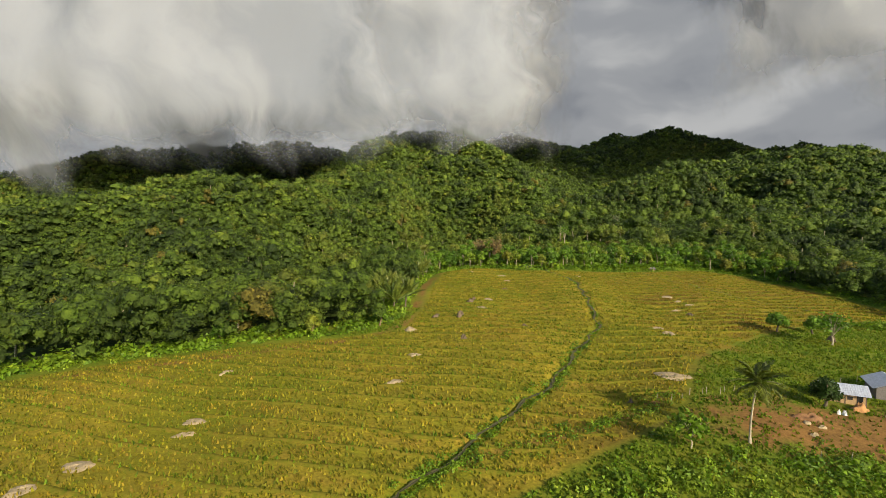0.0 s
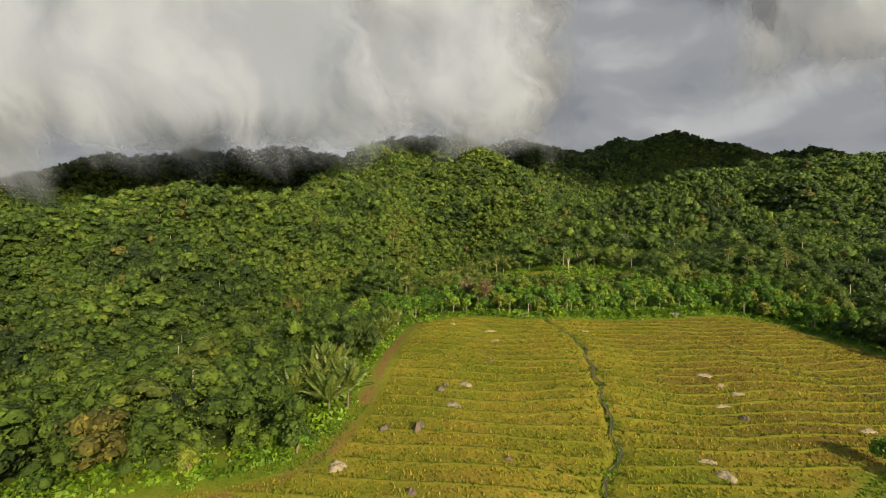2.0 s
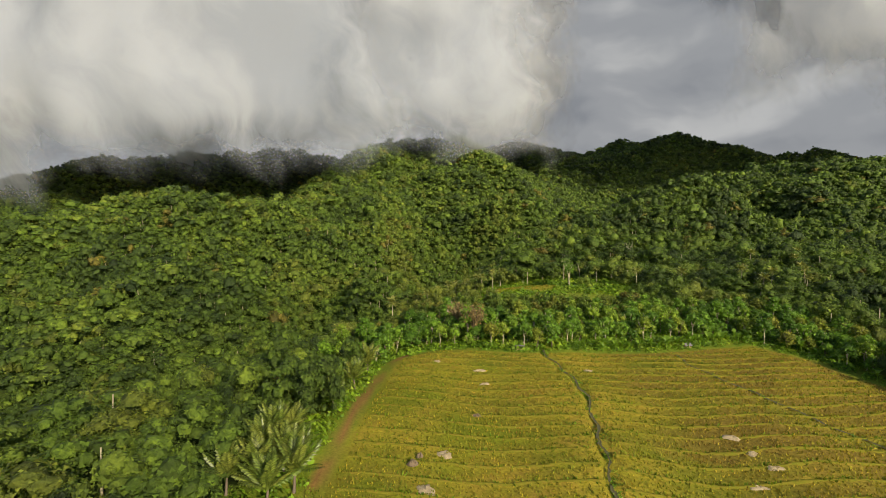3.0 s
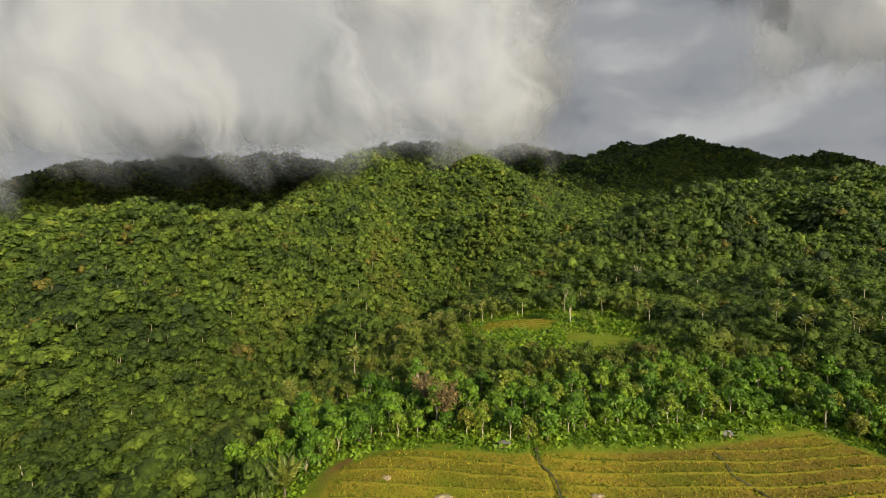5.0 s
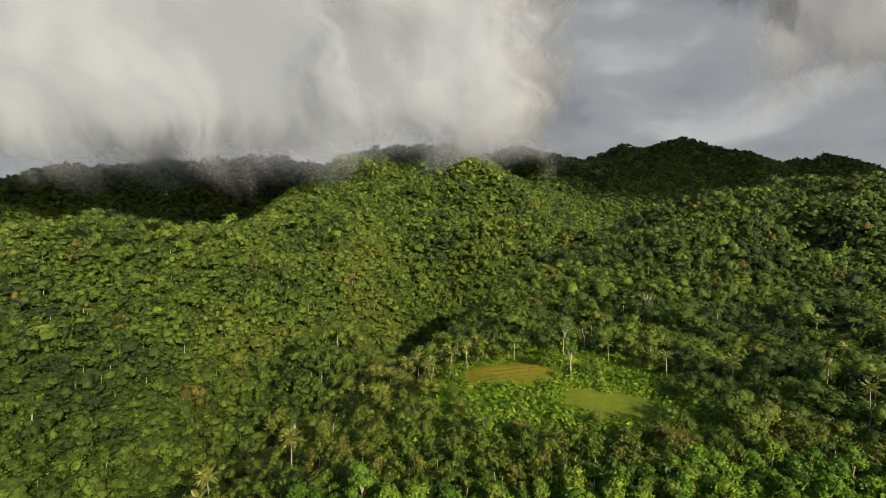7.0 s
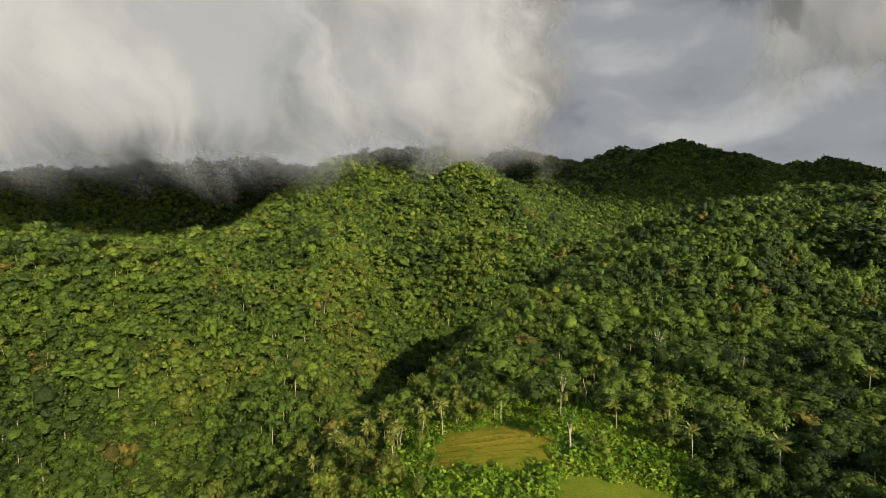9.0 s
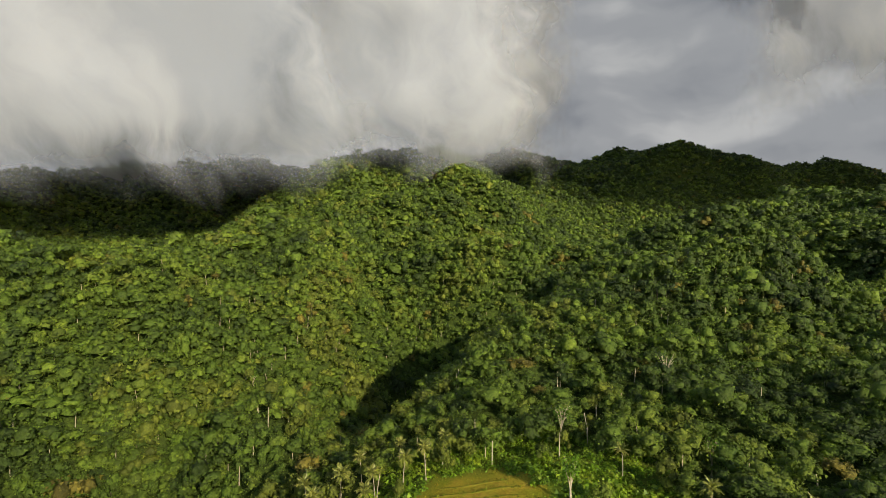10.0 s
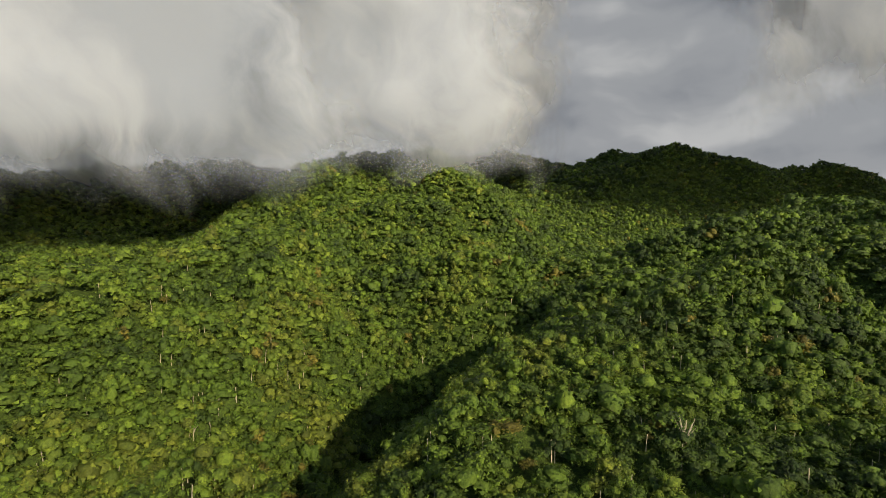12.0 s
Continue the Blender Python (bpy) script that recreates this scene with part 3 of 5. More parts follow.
def in_valley(x, y, side=0.93, more=22.0):
    """The fan of land between the flanks of the valley."""
    return np.abs(x - 12) < side * np.maximum(y, 0) + more


def faces_valley(x, y, over):
    """True where a tree can be seen from the valley: slopes behind a ridge are left bare."""
    z = rough_land(x, y) + over
    seen = np.zeros(len(x), bool)
    for ex, ey, ez in ((10, 0, 26), (20, 50, 42), (38, 125, 66), (60, 222, 95)):
        clear = y > ey - 20
        for q in np.linspace(0.3, 0.98, 22):
            ok = np.nonzero(clear)[0]
            clear[ok] = rough_land(ex + (x[ok] - ex) * q, ey + (y[ok] - ey) * q) + 3 < ez + (z[ok] - ez) * q
        seen |= clear
    return seen


def plant(templates, x, y, radius, tall, tint, seed, lift=0.0, height=None):
    """Many plants as one array each of corners, faces and tints."""
    r = np.random.RandomState(seed)
    which = r.randint(0, len(templates), len(x))
    z = (height or ground_at)(x, y) + lift
    turn = r.uniform(0, 6.283, len(x))
    vs, fs, ts, n = [], [], [], 0
    for k, (tv, tf) in enumerate(templates):
        s = np.nonzero(which == k)[0]
        if not len(s):
            continue
        c, d = np.cos(turn[s])[:, None], np.sin(turn[s])[:, None]
        px = (tv[None, :, 0] * c - tv[None, :, 1] * d) * radius[s, None] + x[s, None]
        py = (tv[None, :, 0] * d + tv[None, :, 1] * c) * radius[s, None] + y[s, None]
        pz = tv[None, :, 2] * tall[s, None] + z[s, None]
        vs.append(np.stack([px, py, pz], 2).reshape(-1, 3))
        fs.append((tf[None] + (np.arange(len(s)) * len(tv))[:, None, None]).reshape(-1, tf.shape[1]) + n)
        ts.append(np.repeat(tint[s], len(tv)))
        n += len(s) * len(tv)
    return np.concatenate(vs), np.concatenate(fs), np.concatenate(ts)


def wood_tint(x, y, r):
    """Colour of a tree: stands of like kinds, with odd ones among them, plus sun and shade painted in at set spots."""
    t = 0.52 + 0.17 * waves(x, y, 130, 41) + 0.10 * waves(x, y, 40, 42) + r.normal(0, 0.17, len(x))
    # ravine slopes brightened as sunlit, outer flanks darkened as shade, all in the tint
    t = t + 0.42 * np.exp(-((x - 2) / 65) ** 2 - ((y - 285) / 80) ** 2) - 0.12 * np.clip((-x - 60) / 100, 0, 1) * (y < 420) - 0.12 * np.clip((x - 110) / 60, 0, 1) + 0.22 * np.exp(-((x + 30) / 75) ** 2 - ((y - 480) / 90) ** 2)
    # clearing's surroundings brightened too; shade painted in left of the field
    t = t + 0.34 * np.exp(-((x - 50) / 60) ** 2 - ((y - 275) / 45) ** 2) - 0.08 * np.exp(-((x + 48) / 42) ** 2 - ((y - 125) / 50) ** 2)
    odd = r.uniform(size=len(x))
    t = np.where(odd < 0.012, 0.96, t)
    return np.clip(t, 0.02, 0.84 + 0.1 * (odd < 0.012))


def near_wood(x, y):
    """The stand of trees that border the field's upper edge; they are built one by one."""
    return (x > -22) & (x < 140) & (y > 180) & (y < 246 + 10 * waves(x, y, 50, 9))


def trunk_parts(x, y, tall, r, lean=0.06):
    """Pale stems for many trees, as one array."""
    vs, fs, n = [], [], 0
    z = ground_at(x, y)
    for px, py, pz, h in zip(x, y, z, tall):
        dx, dy = r.normal(0, lean, 2) * h
        w = 0.07 + 0.015 * h
        v, f = tube([(px, py, pz - 0.3), (px + dx * 0.3, py + dy * 0.3, pz + h * 0.5), (px + dx, py + dy, pz + h)], [w * 1.3, w, w * 0.6], 4)
        vs.append(v)
        fs.append(f + n)
        n += len(v)
    return np.concatenate(vs), np.concatenate(fs)


def build_forest():
    bands = [  # name, near and far edge of the band, gap, crown radius, height, lobes, leaves, leaf size, seed
        ("forest_close", 0, 95, 5.8, 3.9, 8.8, 10, 520, 0.36, 56),
        ("forest_near", 95, 160, 6.5, 4.6, 9.6, 6, 255, 0.5, 51),
        ("forest_flank", 160, 235, 6.7, 4.9, 9.8, 4, 160, 0.66, 57),
        ("forest_mid", 235, 390, 7.0, 5.1, 9.8, 4, 86, 0.95, 55),
        ("forest_slopes", 390, 640, 7.5, 5.5, 9.4, 3, 47, 1.28, 52),
        ("forest_far", 640, 1150, 8.4, 6.1, 8.8, 2, 23, 1.75, 53),
        ("forest_distant", 1150, 2500, 12.0, 7.8, 9.0, 2, 20, 2.6, 54),
    ]
    for name, lo, hi, gap, rad, tall, lobes, leaves, leaf, seed in bands:
        r = np.random.RandomState(seed)
        x, y = scatter(gap, -1.1 * hi - 220, 1.1 * hi + 220, 30, hi + 240, seed)
        d = to_line(x, y, [(10, 0), (60, 235)])
        keep = (d >= lo) & (d < hi) & in_valley(x, y) & wooded(x, y) & ~near_wood(x, y)
        x, y = x[keep], y[keep]
        if 95 < lo < 1100:
            x2, y2 = scatter(gap * 1.05, x.min(), x.max(), y.min(), y.max(), seed + 40)
            steep = np.hypot(rough_land(x2 + 6, y2) - rough_land(x2 - 6, y2), rough_land(x2, y2 + 6) - rough_land(x2, y2 - 6)) / 12
            d = to_line(x2, y2, [(10, 0), (60, 235)])
            keep = (steep > 0.62) & (d >= lo) & (d < hi) & in_valley(x2, y2) & wooded(x2, y2) & ~near_wood(x2, y2)
            x, y = np.concatenate([x, x2[keep]]), np.concatenate([y, y2[keep]])
        young = np.hypot((x - 35) / 80, (y - 272) / 52) < 1
        keep = faces_valley(x, y, tall * 1.3) & (~young | (r.uniform(size=len(x)) < 0.62))
        x, y = x[keep], y[keep]
        temps = [wood_crown(seed * 10 + k, lobes, leaves, leaf, rad, tall, 0.74 if lo < 235 else 0.80) for k in range(16)]
        size = r.lognormal(-0.02, 0.26, len(x)) * (1 - 0.25 * np.exp(-((x - 5) / 60) ** 2 - ((y - 270) / 70) ** 2))
        high = size ** 0.7 * r.lognormal(-0.06, 0.15, len(x))
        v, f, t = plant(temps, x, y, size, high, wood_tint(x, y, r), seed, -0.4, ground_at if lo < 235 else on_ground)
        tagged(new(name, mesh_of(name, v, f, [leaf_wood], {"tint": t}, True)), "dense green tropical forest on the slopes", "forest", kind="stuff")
        if lo < 390:
            pick = (inside(x, y, FIELD) < -14) & (r.uniform(size=len(x)) < (0.04 if lo < 90 else 0.12))
            v, f = trunk_parts(x[pick] + r.uniform(-2, 2, pick.sum()), y[pick] - rad * 0.85, r.uniform(5.0, 9.0, pick.sum()), r)
            tagged(new("forest_stems", mesh_of("forest_stems", v, f, [bark_pale], smooth=True)), "pale bare stems standing among the forest crowns", "tree trunks", kind="stuff")


build_forest()


# ---- things ----
def thing(name, x, y, label, category, group="", turn=0.0, scale=1.0, sink=0.0):
    ob = new(name)
    ob.empty_display_size = 0.3
    ob.matrix_basis = pose(x, y, float(ground_at(x, y)) - sink, 0, 0, turn) @ Matrix.Diagonal((scale, scale, scale, 1))
    return tagged(ob, label, category, group)


def child(name, me, parent, m=None, label=""):
    ob = new(name, me)
    ob.parent = parent
    if m is not None:
        ob.matrix_basis = m
    return tagged(ob, label)


def at(x, y, turn=0.0, scale=1.0, sink=0.0):
    return pose(float(x), float(y), float(ground_at(x, y)) - sink, 0, 0, float(turn)) @ Matrix.Diagonal((scale, scale, scale, 1))


PARTS = {}


def again(ob, m):
    """A copy of a thing with its parts, which share its meshes, at a pose that carries its own size."""
    if ob.name not in PARTS:
        PARTS[ob.name] = [(c.name.split(".")[0], c.data, c.matrix_basis.copy(), c.get("label", "")) for c in ob.children]
    c = new(ob.name.split(".")[0])
    c.empty_display_size, c.matrix_basis = 0.3, m
    tagged(c, ob.get("label", ""), ob.get("category", ""), ob.get("group", ""))
    for name, data, basis, label in PARTS[ob.name]:
        child(name, data, c, basis, label)
    return c


def box(x0, x1, y0, y1, z0, z1):
    v = np.array([(x, y, z) for x in (x0, x1) for y in (y0, y1) for z in (z0, z1)], float)
    f = np.array([(0, 1, 3, 2), (4, 6, 7, 5), (0, 4, 5, 1), (2, 3, 7, 6), (0, 2, 6, 4), (1, 5, 7, 3)])
    return v, f


# trees of the stand above the field, one by one
def limbs(seed, tall, base, wide, forks):
    """A trunk that forks into rising limbs."""
    r = np.random.RandomState(seed)
    lean = r.uniform(-0.5, 0.5, 2)
    top = (lean[0], lean[1], base)
    parts = [tube([(0, 0, -0.4), (lean[0] * 0.3, lean[1] * 0.3, base * 0.5), top], [0.26, 0.2, 0.16], 6)]
    for k in range(forks):
        a = 6.283 * k / forks + r.uniform(-0.4, 0.4)
        reach, up = wide * r.uniform(0.4, 0.75), (tall - base) * r.uniform(0.5, 0.8)
        mid = (top[0] + reach * 0.4 * math.cos(a), top[1] + reach * 0.4 * math.sin(a), base + up * 0.55)
        end = (top[0] + reach * math.cos(a), top[1] + reach * math.sin(a), base + up)
        parts.append(tube([top, mid, end], [0.13, 0.09, 0.04], 4))
    return joined(parts)


def tree_kind(seed, tall, base, wide, lobes, leaves, leaf, bark, label, open_=0.3):
    ob = new("tree")
    ob.empty_display_size = 0.3
    tagged(ob, label, "tree", "trees above the rice field")
    v, f = limbs(seed, tall, base, wide, 4)
    child("trunk", mesh_of("trunk", v, f, [bark], smooth=True), ob, label="forked trunk")
    v, f = crown(seed + 1, wide, tall - base, lobes, leaves, leaf, 5, 3, open_)
    v[:, 2] += base
    child("crown", mesh_of("crown", v, f, [leaf_tree]), ob)
    return ob


def build_stand():
    kinds = [
        tree_kind(101, 10.5, 3.6, 3.3, 9, 430, 0.52, bark_pale, "slender pale-trunked tree with a light green crown"),
        tree_kind(111, 12.0, 4.6, 3.1, 8, 400, 0.52, bark_pale, "tall pale-trunked tree with an open green crown", 0.5),
        tree_kind(121, 8.5, 1.8, 3.6, 10, 480, 0.52, bark_dark, "bushy green tree with a brown trunk"),
        tree_kind(131, 6.5, 1.0, 2.9, 9, 400, 0.48, bark_pale, "low leafy green tree beside taller ones"),
        tree_kind(141, 9.5, 2.8, 3.4, 7, 360, 0.57, bark_pale, "broad-leaved tree with ragged green crown", 0.4),
    ]
    used = set()
    r = np.random.RandomState(5)
    x, y = scatter(4.7, -24, 142, 182, 262, 6)
    keep = near_wood(x, y) & (inside(x, y, FIELD) < -3.2) & wooded(x, y + 0) & ~((x > 56) & (x < 112) & (inside(x, y, FIELD) > -9)) & (np.hypot(x + 1, y - 214) > 9)
    x, y = x[keep], y[keep]
    order = np.argsort(-inside(x, y, FIELD))
    rest = order[280:]
    temps = [wood_crown(160 + k, 9, 240, 0.44, 2.5, 7.2, 0.66) for k in range(6)]
    v, f, t = plant(temps, x[rest], y[rest], r.uniform(0.8, 1.25, len(rest)), r.uniform(0.8, 1.25, len(rest)), np.clip(r.normal(0.72, 0.14, len(rest)), 0.3, 0.9), 7)
    tagged(new("stand_of_trees", mesh_of("stand_of_trees", v, f, [leaf_wood], {"tint": t})), "light green young trees above the rice field", "forest", kind="stuff")
    v, f = trunk_parts(x[rest], y[rest] - 1.6, r.uniform(3, 5.5, len(rest)), r)
    tagged(new("stand_stems", mesh_of("stand_stems", v, f, [bark_pale], smooth=True)), "pale thin stems of young trees", "tree trunks", kind="stuff")
    for px, py in zip(x[order[:280]], y[order[:280]]):
        k = int(r.choice(5, p=[0.26, 0.2, 0.22, 0.18, 0.14]))
        m = at(px, py, r.uniform(0, 360), r.uniform(0.58, 0.98), 0.1)
        if k not in used:
            used.add(k)
            kinds[k].matrix_basis = m
        else:
            again(kinds[k], m)


build_stand()


# palms
def frond_mesh(name, length, width, droop, pairs, mat, upright=0.0, blade=0.11):
    """One feathered leaf, its stalk along +x: leaflets hang from a curved midrib."""
    r = np.random.RandomState(int(length * 100))
    s = np.linspace(0, 1, 9)
    rib = np.stack([length * (s - 0.10 * droop * s ** 2.5), 0 * s, length * (0.28 * s * (1 - upright) - droop * 0.55 * s ** 2.2)], 1)
    parts = []
    w = 0.07 * (1 - 0.85 * s)
    v = np.concatenate([rib + np.stack([0 * s, w, 0 * s], 1), rib - np.stack([0 * s, w, 0 * s], 1)])
    parts.append((v, np.array([(i, i + 1, 10 + i, 9 + i) for i in range(8)])))
    for k in range(pairs):
        q = 0.12 + 0.86 * k / (pairs - 1)
        p = np.array([np.interp(q, s, rib[:, i]) for i in range(3)])
        ln = width * (math.sin(math.pi * min(q * 0.9 + 0.12, 1)) ** 0.7) * r.uniform(0.85, 1.1)
        for side in (-1, 1):
            tip = p + np.array([ln * 0.55, side * ln * 0.8, -ln * r.uniform(0.15, 0.45)])
            mid = p + np.array([ln * 0.33, side * ln * 0.45, -ln * 0.05])
            b = np.array([blade, 0, 0])
            parts.append((np.array([p - b, mid - b * 1.2, tip, mid + b * 1.2]), np.array([(0, 1, 2, 3)])))
    v, f = joined(parts)
    return mesh_of(name, v, f, [mat])


def palm_kind(name, label, group, tall, bend, fronds, frond, rise, r0, bark, nuts=0, seed=1, drop=70):
    r = np.random.RandomState(seed)
    ob = new(name)
    ob.empty_display_size = 0.3
    tagged(ob, label, "palm tree", group)
    s = np.linspace(0, 1, 12)
    pts = [(bend * q ** 1.6, 0.25 * bend * math.sin(3 * q), tall * q - 0.4 * (1 - q)) for q in s]
    v, f = tube(pts, [r0 * (1.45 - 0.6 * q if q < 0.1 else 1.0 - 0.35 * q) for q in s], 8)
    child("trunk", mesh_of("trunk", v, f, [bark], smooth=True), ob, label="bare ringed trunk")
    top = pts[-1]
    for k in range(fronds):
        up = rise - drop * (k / max(fronds - 1, 1)) ** 1.1 + r.uniform(-6, 6)
        child("frond", frond, ob, pose(*top) @ pose(0, 0, 0, 0, 0, 137.5 * k + r.uniform(-12, 12)) @ pose(0, 0, 0, 0, -up, 0) @ pose(0, 0, 0, r.uniform(-25, 25), 0, 0))
    if nuts:
        v, f = ball(0, 0, 0, 0.16, 0.19, 6, 4)
        nut = mesh_of("coconut", v, f, [bark_dark], smooth=True)
        for k in range(nuts):
            a = 6.283 * k / nuts
            child("coconut", nut, ob, pose(top[0] + 0.28 * math.cos(a), top[1] + 0.28 * math.sin(a), top[2] - 0.22 - 0.1 * (k % 2)))
    return ob


coco_frond = frond_mesh("frond", 3.3, 1.0, 0.9, 20, leaf_palm)
small_frond = frond_mesh("frond", 3.1, 0.85, 0.9, 13, leaf_coco, 0.0, 0.17)
sago_frond = frond_mesh("frond", 5.6, 1.2, 0.5, 22, leaf_sago, 0.6)


def build_palms():
    hero = palm_kind("coconut_palm", "coconut palm with windswept fronds and a pale trunk", "coconut palms", 6.9, 0.7, 17, coco_frond, 64, 0.125, bark_pale, 7, 3, 108)
    hero.matrix_basis = at(34.3, 53.0, 5, 1.0)
    small = palm_kind("coconut_palm", "slender coconut palm rising from the forest", "coconut palms", 10.0, 0.7, 16, small_frond, 55, 0.15, bark_pale, 0, 4, 85)
    r = np.random.RandomState(8)
    places = PALMS
    for k, (x, y) in enumerate(places):
        m = at(x, y, r.uniform(0, 360), 1.25 if k == 0 else r.uniform(0.85, 1.2))
        if k == 0:
            small.matrix_basis = m
        else:
            again(small, m)
    sago = palm_kind("sago_palm", "stout palm with long upright feathered fronds", "palms by the cart track", 2.6, 0.2, 15, sago_frond, 82, 0.24, bark_dark, 0, 6, 55)
    spots = [(-12, 117), (-9.5, 121), (-17, 128), (-14, 134), (-11, 129), (-19, 120), (-10, 148), (-8, 160), (-13, 154), (-7, 172), (-15, 122), (-12, 124.5), (-16, 132)]
    for k, (x, y) in enumerate(spots):
        m = at(x, y, r.uniform(0, 360), r.uniform(0.8, 1.15))
        if k == 0:
            sago.matrix_basis = m
        else:
            again(sago, m)


build_palms()


# banana plants
def banana_leaf():
    s = np.linspace(0, 1, 8)
    w = 0.34 * np.sin(np.pi * np.clip(s * 0.93 + 0.05, 0, 1)) ** 0.6
    rib = np.stack([0.75 * s ** 1.7, 0 * s, 2.3 * s - 0.75 * s ** 2.6], 1)
    left = rib + np.stack([0 * s, w, 0.10 * w], 1)
    right = rib - np.stack([0 * s, w, -0.10 * w], 1)
    v = np.concatenate([left, rib, right])
    f = [(i, i + 1, 9 + i, 8 + i) for i in range(7)] + [(8 + i, 9 + i, 17 + i, 16 + i) for i in range(7)]
    return mesh_of("leaf", v, np.array(f), [leaf_banana], smooth=True)


def build_bananas():
    r = np.random.RandomState(12)
    leaf = banana_leaf()
    kind = new("banana_plant")
    kind.empty_display_size = 0.3
    tagged(kind, "bright green banana plant with broad upright leaves", "banana plant", "banana plants by the field")
    v, f = tube([(0, 0, -0.2), (0, 0, 0.9), (0.05, 0, 1.7)], [0.16, 0.13, 0.08], 6)
    child("stem", mesh_of("stem", v, f, [leaf_banana], smooth=True), kind)
    for k in range(8):
        child("leaf", leaf, kind, pose(0, 0, 1.4 + 0.05 * k) @ pose(0, 0, 0, 0, 0, 137 * k) @ pose(0, 0, 0, 0, r.uniform(8, 42), 0) @ Matrix.Diagonal((1, 1, r.uniform(0.8, 1.15), 1)))
    first = True
    spots = []
    for x in np.arange(58, 114, 2.3):
        for row in range(2):
            px = x + r.uniform(-0.9, 0.9)
            spots.append((px, 193 + (px - 73) * 0.3 + 3.6 + 2.6 * row + r.uniform(-1, 1)))
    for k in range(34):
        a, d = r.uniform(0, 6.283), 9.5 * math.sqrt(r.uniform())
        spots.append((-1 + d * math.cos(a) * 0.8, 214 + d * math.sin(a)))
    for k in range(14):
        spots.append((r.uniform(112, 127), r.uniform(168, 200)))
    for px, py in spots:
        if float(inside(px, py, FIELD)) > -1.2:
            continue
        m = at(px, py, r.uniform(0, 360), r.uniform(0.8, 1.35))
        if first:
            kind.matrix_basis, first = m, False
        else:
            again(kind, m)


build_bananas()


# bare and lone trees
def bare_tree(x, y, tall, wide, bark, label, seed, twigs=40, fan=0.5, leaves=None, n_leaves=0):
    r = np.random.RandomState(seed)
    ob = thing("bare_tree", x, y, label, "tree")
    fork = tall * 0.35
    v, f = tube([(0, 0, -0.4), (0.1, 0, fork * 0.5), (0.0, 0.1, fork)], [0.03 * tall, 0.024 * tall, 0.02 * tall], 7)
    child("trunk", mesh_of("trunk", v, f, [bark], smooth=True), ob, label="pale trunk")
    parts, tips = [], []
    for k in range(twigs):
        a = r.uniform(0, 6.283)
        reach = wide * math.sqrt(r.uniform(0.02, 1)) * fan * 2
        end = np.array([reach * math.cos(a), reach * math.sin(a), tall * r.uniform(0.75, 1.0)])
        mid = np.array([end[0] * 0.4, end[1] * 0.4, fork + (end[2] - fork) * 0.55])
        w = 0.010 * tall if k < 6 else 0.004 * tall
        parts.append(tube([(0, 0, fork * 0.95), tuple(mid), tuple(end)], [w * 1.6, w, w * 0.4], 4))
        tips.append(end)
    v, f = joined(parts)
    child("branches", mesh_of("branches", v, f, [bark], smooth=True), ob)
    if leaves:
        tips = np.array(tips)
        c = tips[r.randint(0, len(tips), n_leaves)] * r.uniform(0.75, 1.02, (n_leaves, 1)) + r.normal(0, 0.5, (n_leaves, 3))
        v, f = plates(r, c, r.normal(size=(n_leaves, 3)), 0.5)
        child("crown", mesh_of("crown", v, f, [leaves]), ob)
    return ob


bare_tree(21, 197, 12.0, 3.2, twig_brown, "leafless brown tree with a fan of dry twigs", 201, 120, 0.5, leaf_dry, 420)
bare_tree(16, 206, 12.0, 3.4, twig_brown, "withered tree with a few reddish dry leaves", 202, 80, 0.5, leaf_dry, 300)
bare_tree(77.4, 309, 13.0, 2.4, bark_pale, "old tree with a thick pale trunk by the clearing", 203, 24, 0.5, leaf_tree, 560)
bare_tree(83.8, 345, 13.0, 3.0, bark_pale, "tall thin pale tree with sparse leaves", 204, 24, 0.5, leaf_tree, 260)
bare_tree(134.5, 379, 14.0, 4.0, bark_pale, "pale forked tree with bare spreading limbs", 205, 18, 0.5, leaf_tree, 60)
bare_tree(122.4, 323, 11.0, 2.6, bark_pale, "pale-stemmed tree with sparse leaves", 206, 20, 0.5, leaf_tree, 200)
bare_tree(121.4, 408.8, 12.0, 2.6, bark_pale, "tree with a thick pale trunk among green crowns", 207, 20, 0.5, leaf_tree, 260)
bare_tree(-59.4, 447, 9.0, 2.6, bark_pale, "leafy tree with a pale stem on the hillside", 208, 20, 0.5, leaf_tree, 240)
bare_tree(27.2, 52.0, 3.4, 1.9, bark_pale, "small crooked pale tree with thin foliage", 209, 30, 0.5, leaf_tree, 160)
bare_tree(75.5, 93.0, 6.0, 2.6, bark_pale, "small pale-stemmed tree in the pasture", 210, 30, 0.5, leaf_tree, 300)


def lone_tree(x, y, tall, base, wide, label, seed, leaves=1300, bark=bark_dark, leaf=0.24, foliage_mat=leaf_tree):
    ob = thing("tree", x, y, label, "tree", turn=seed * 40)
    v, f = limbs(seed, tall, base, wide, 5)
    child("trunk", mesh_of("trunk", v, f, [bark], smooth=True), ob)
    v, f = crown(seed + 1, wide, tall - base, 12, leaves, leaf, 5, 3)
    v[:, 2] += base
    child("crown", mesh_of("crown", v, f, [foliage_mat]), ob)
    return ob


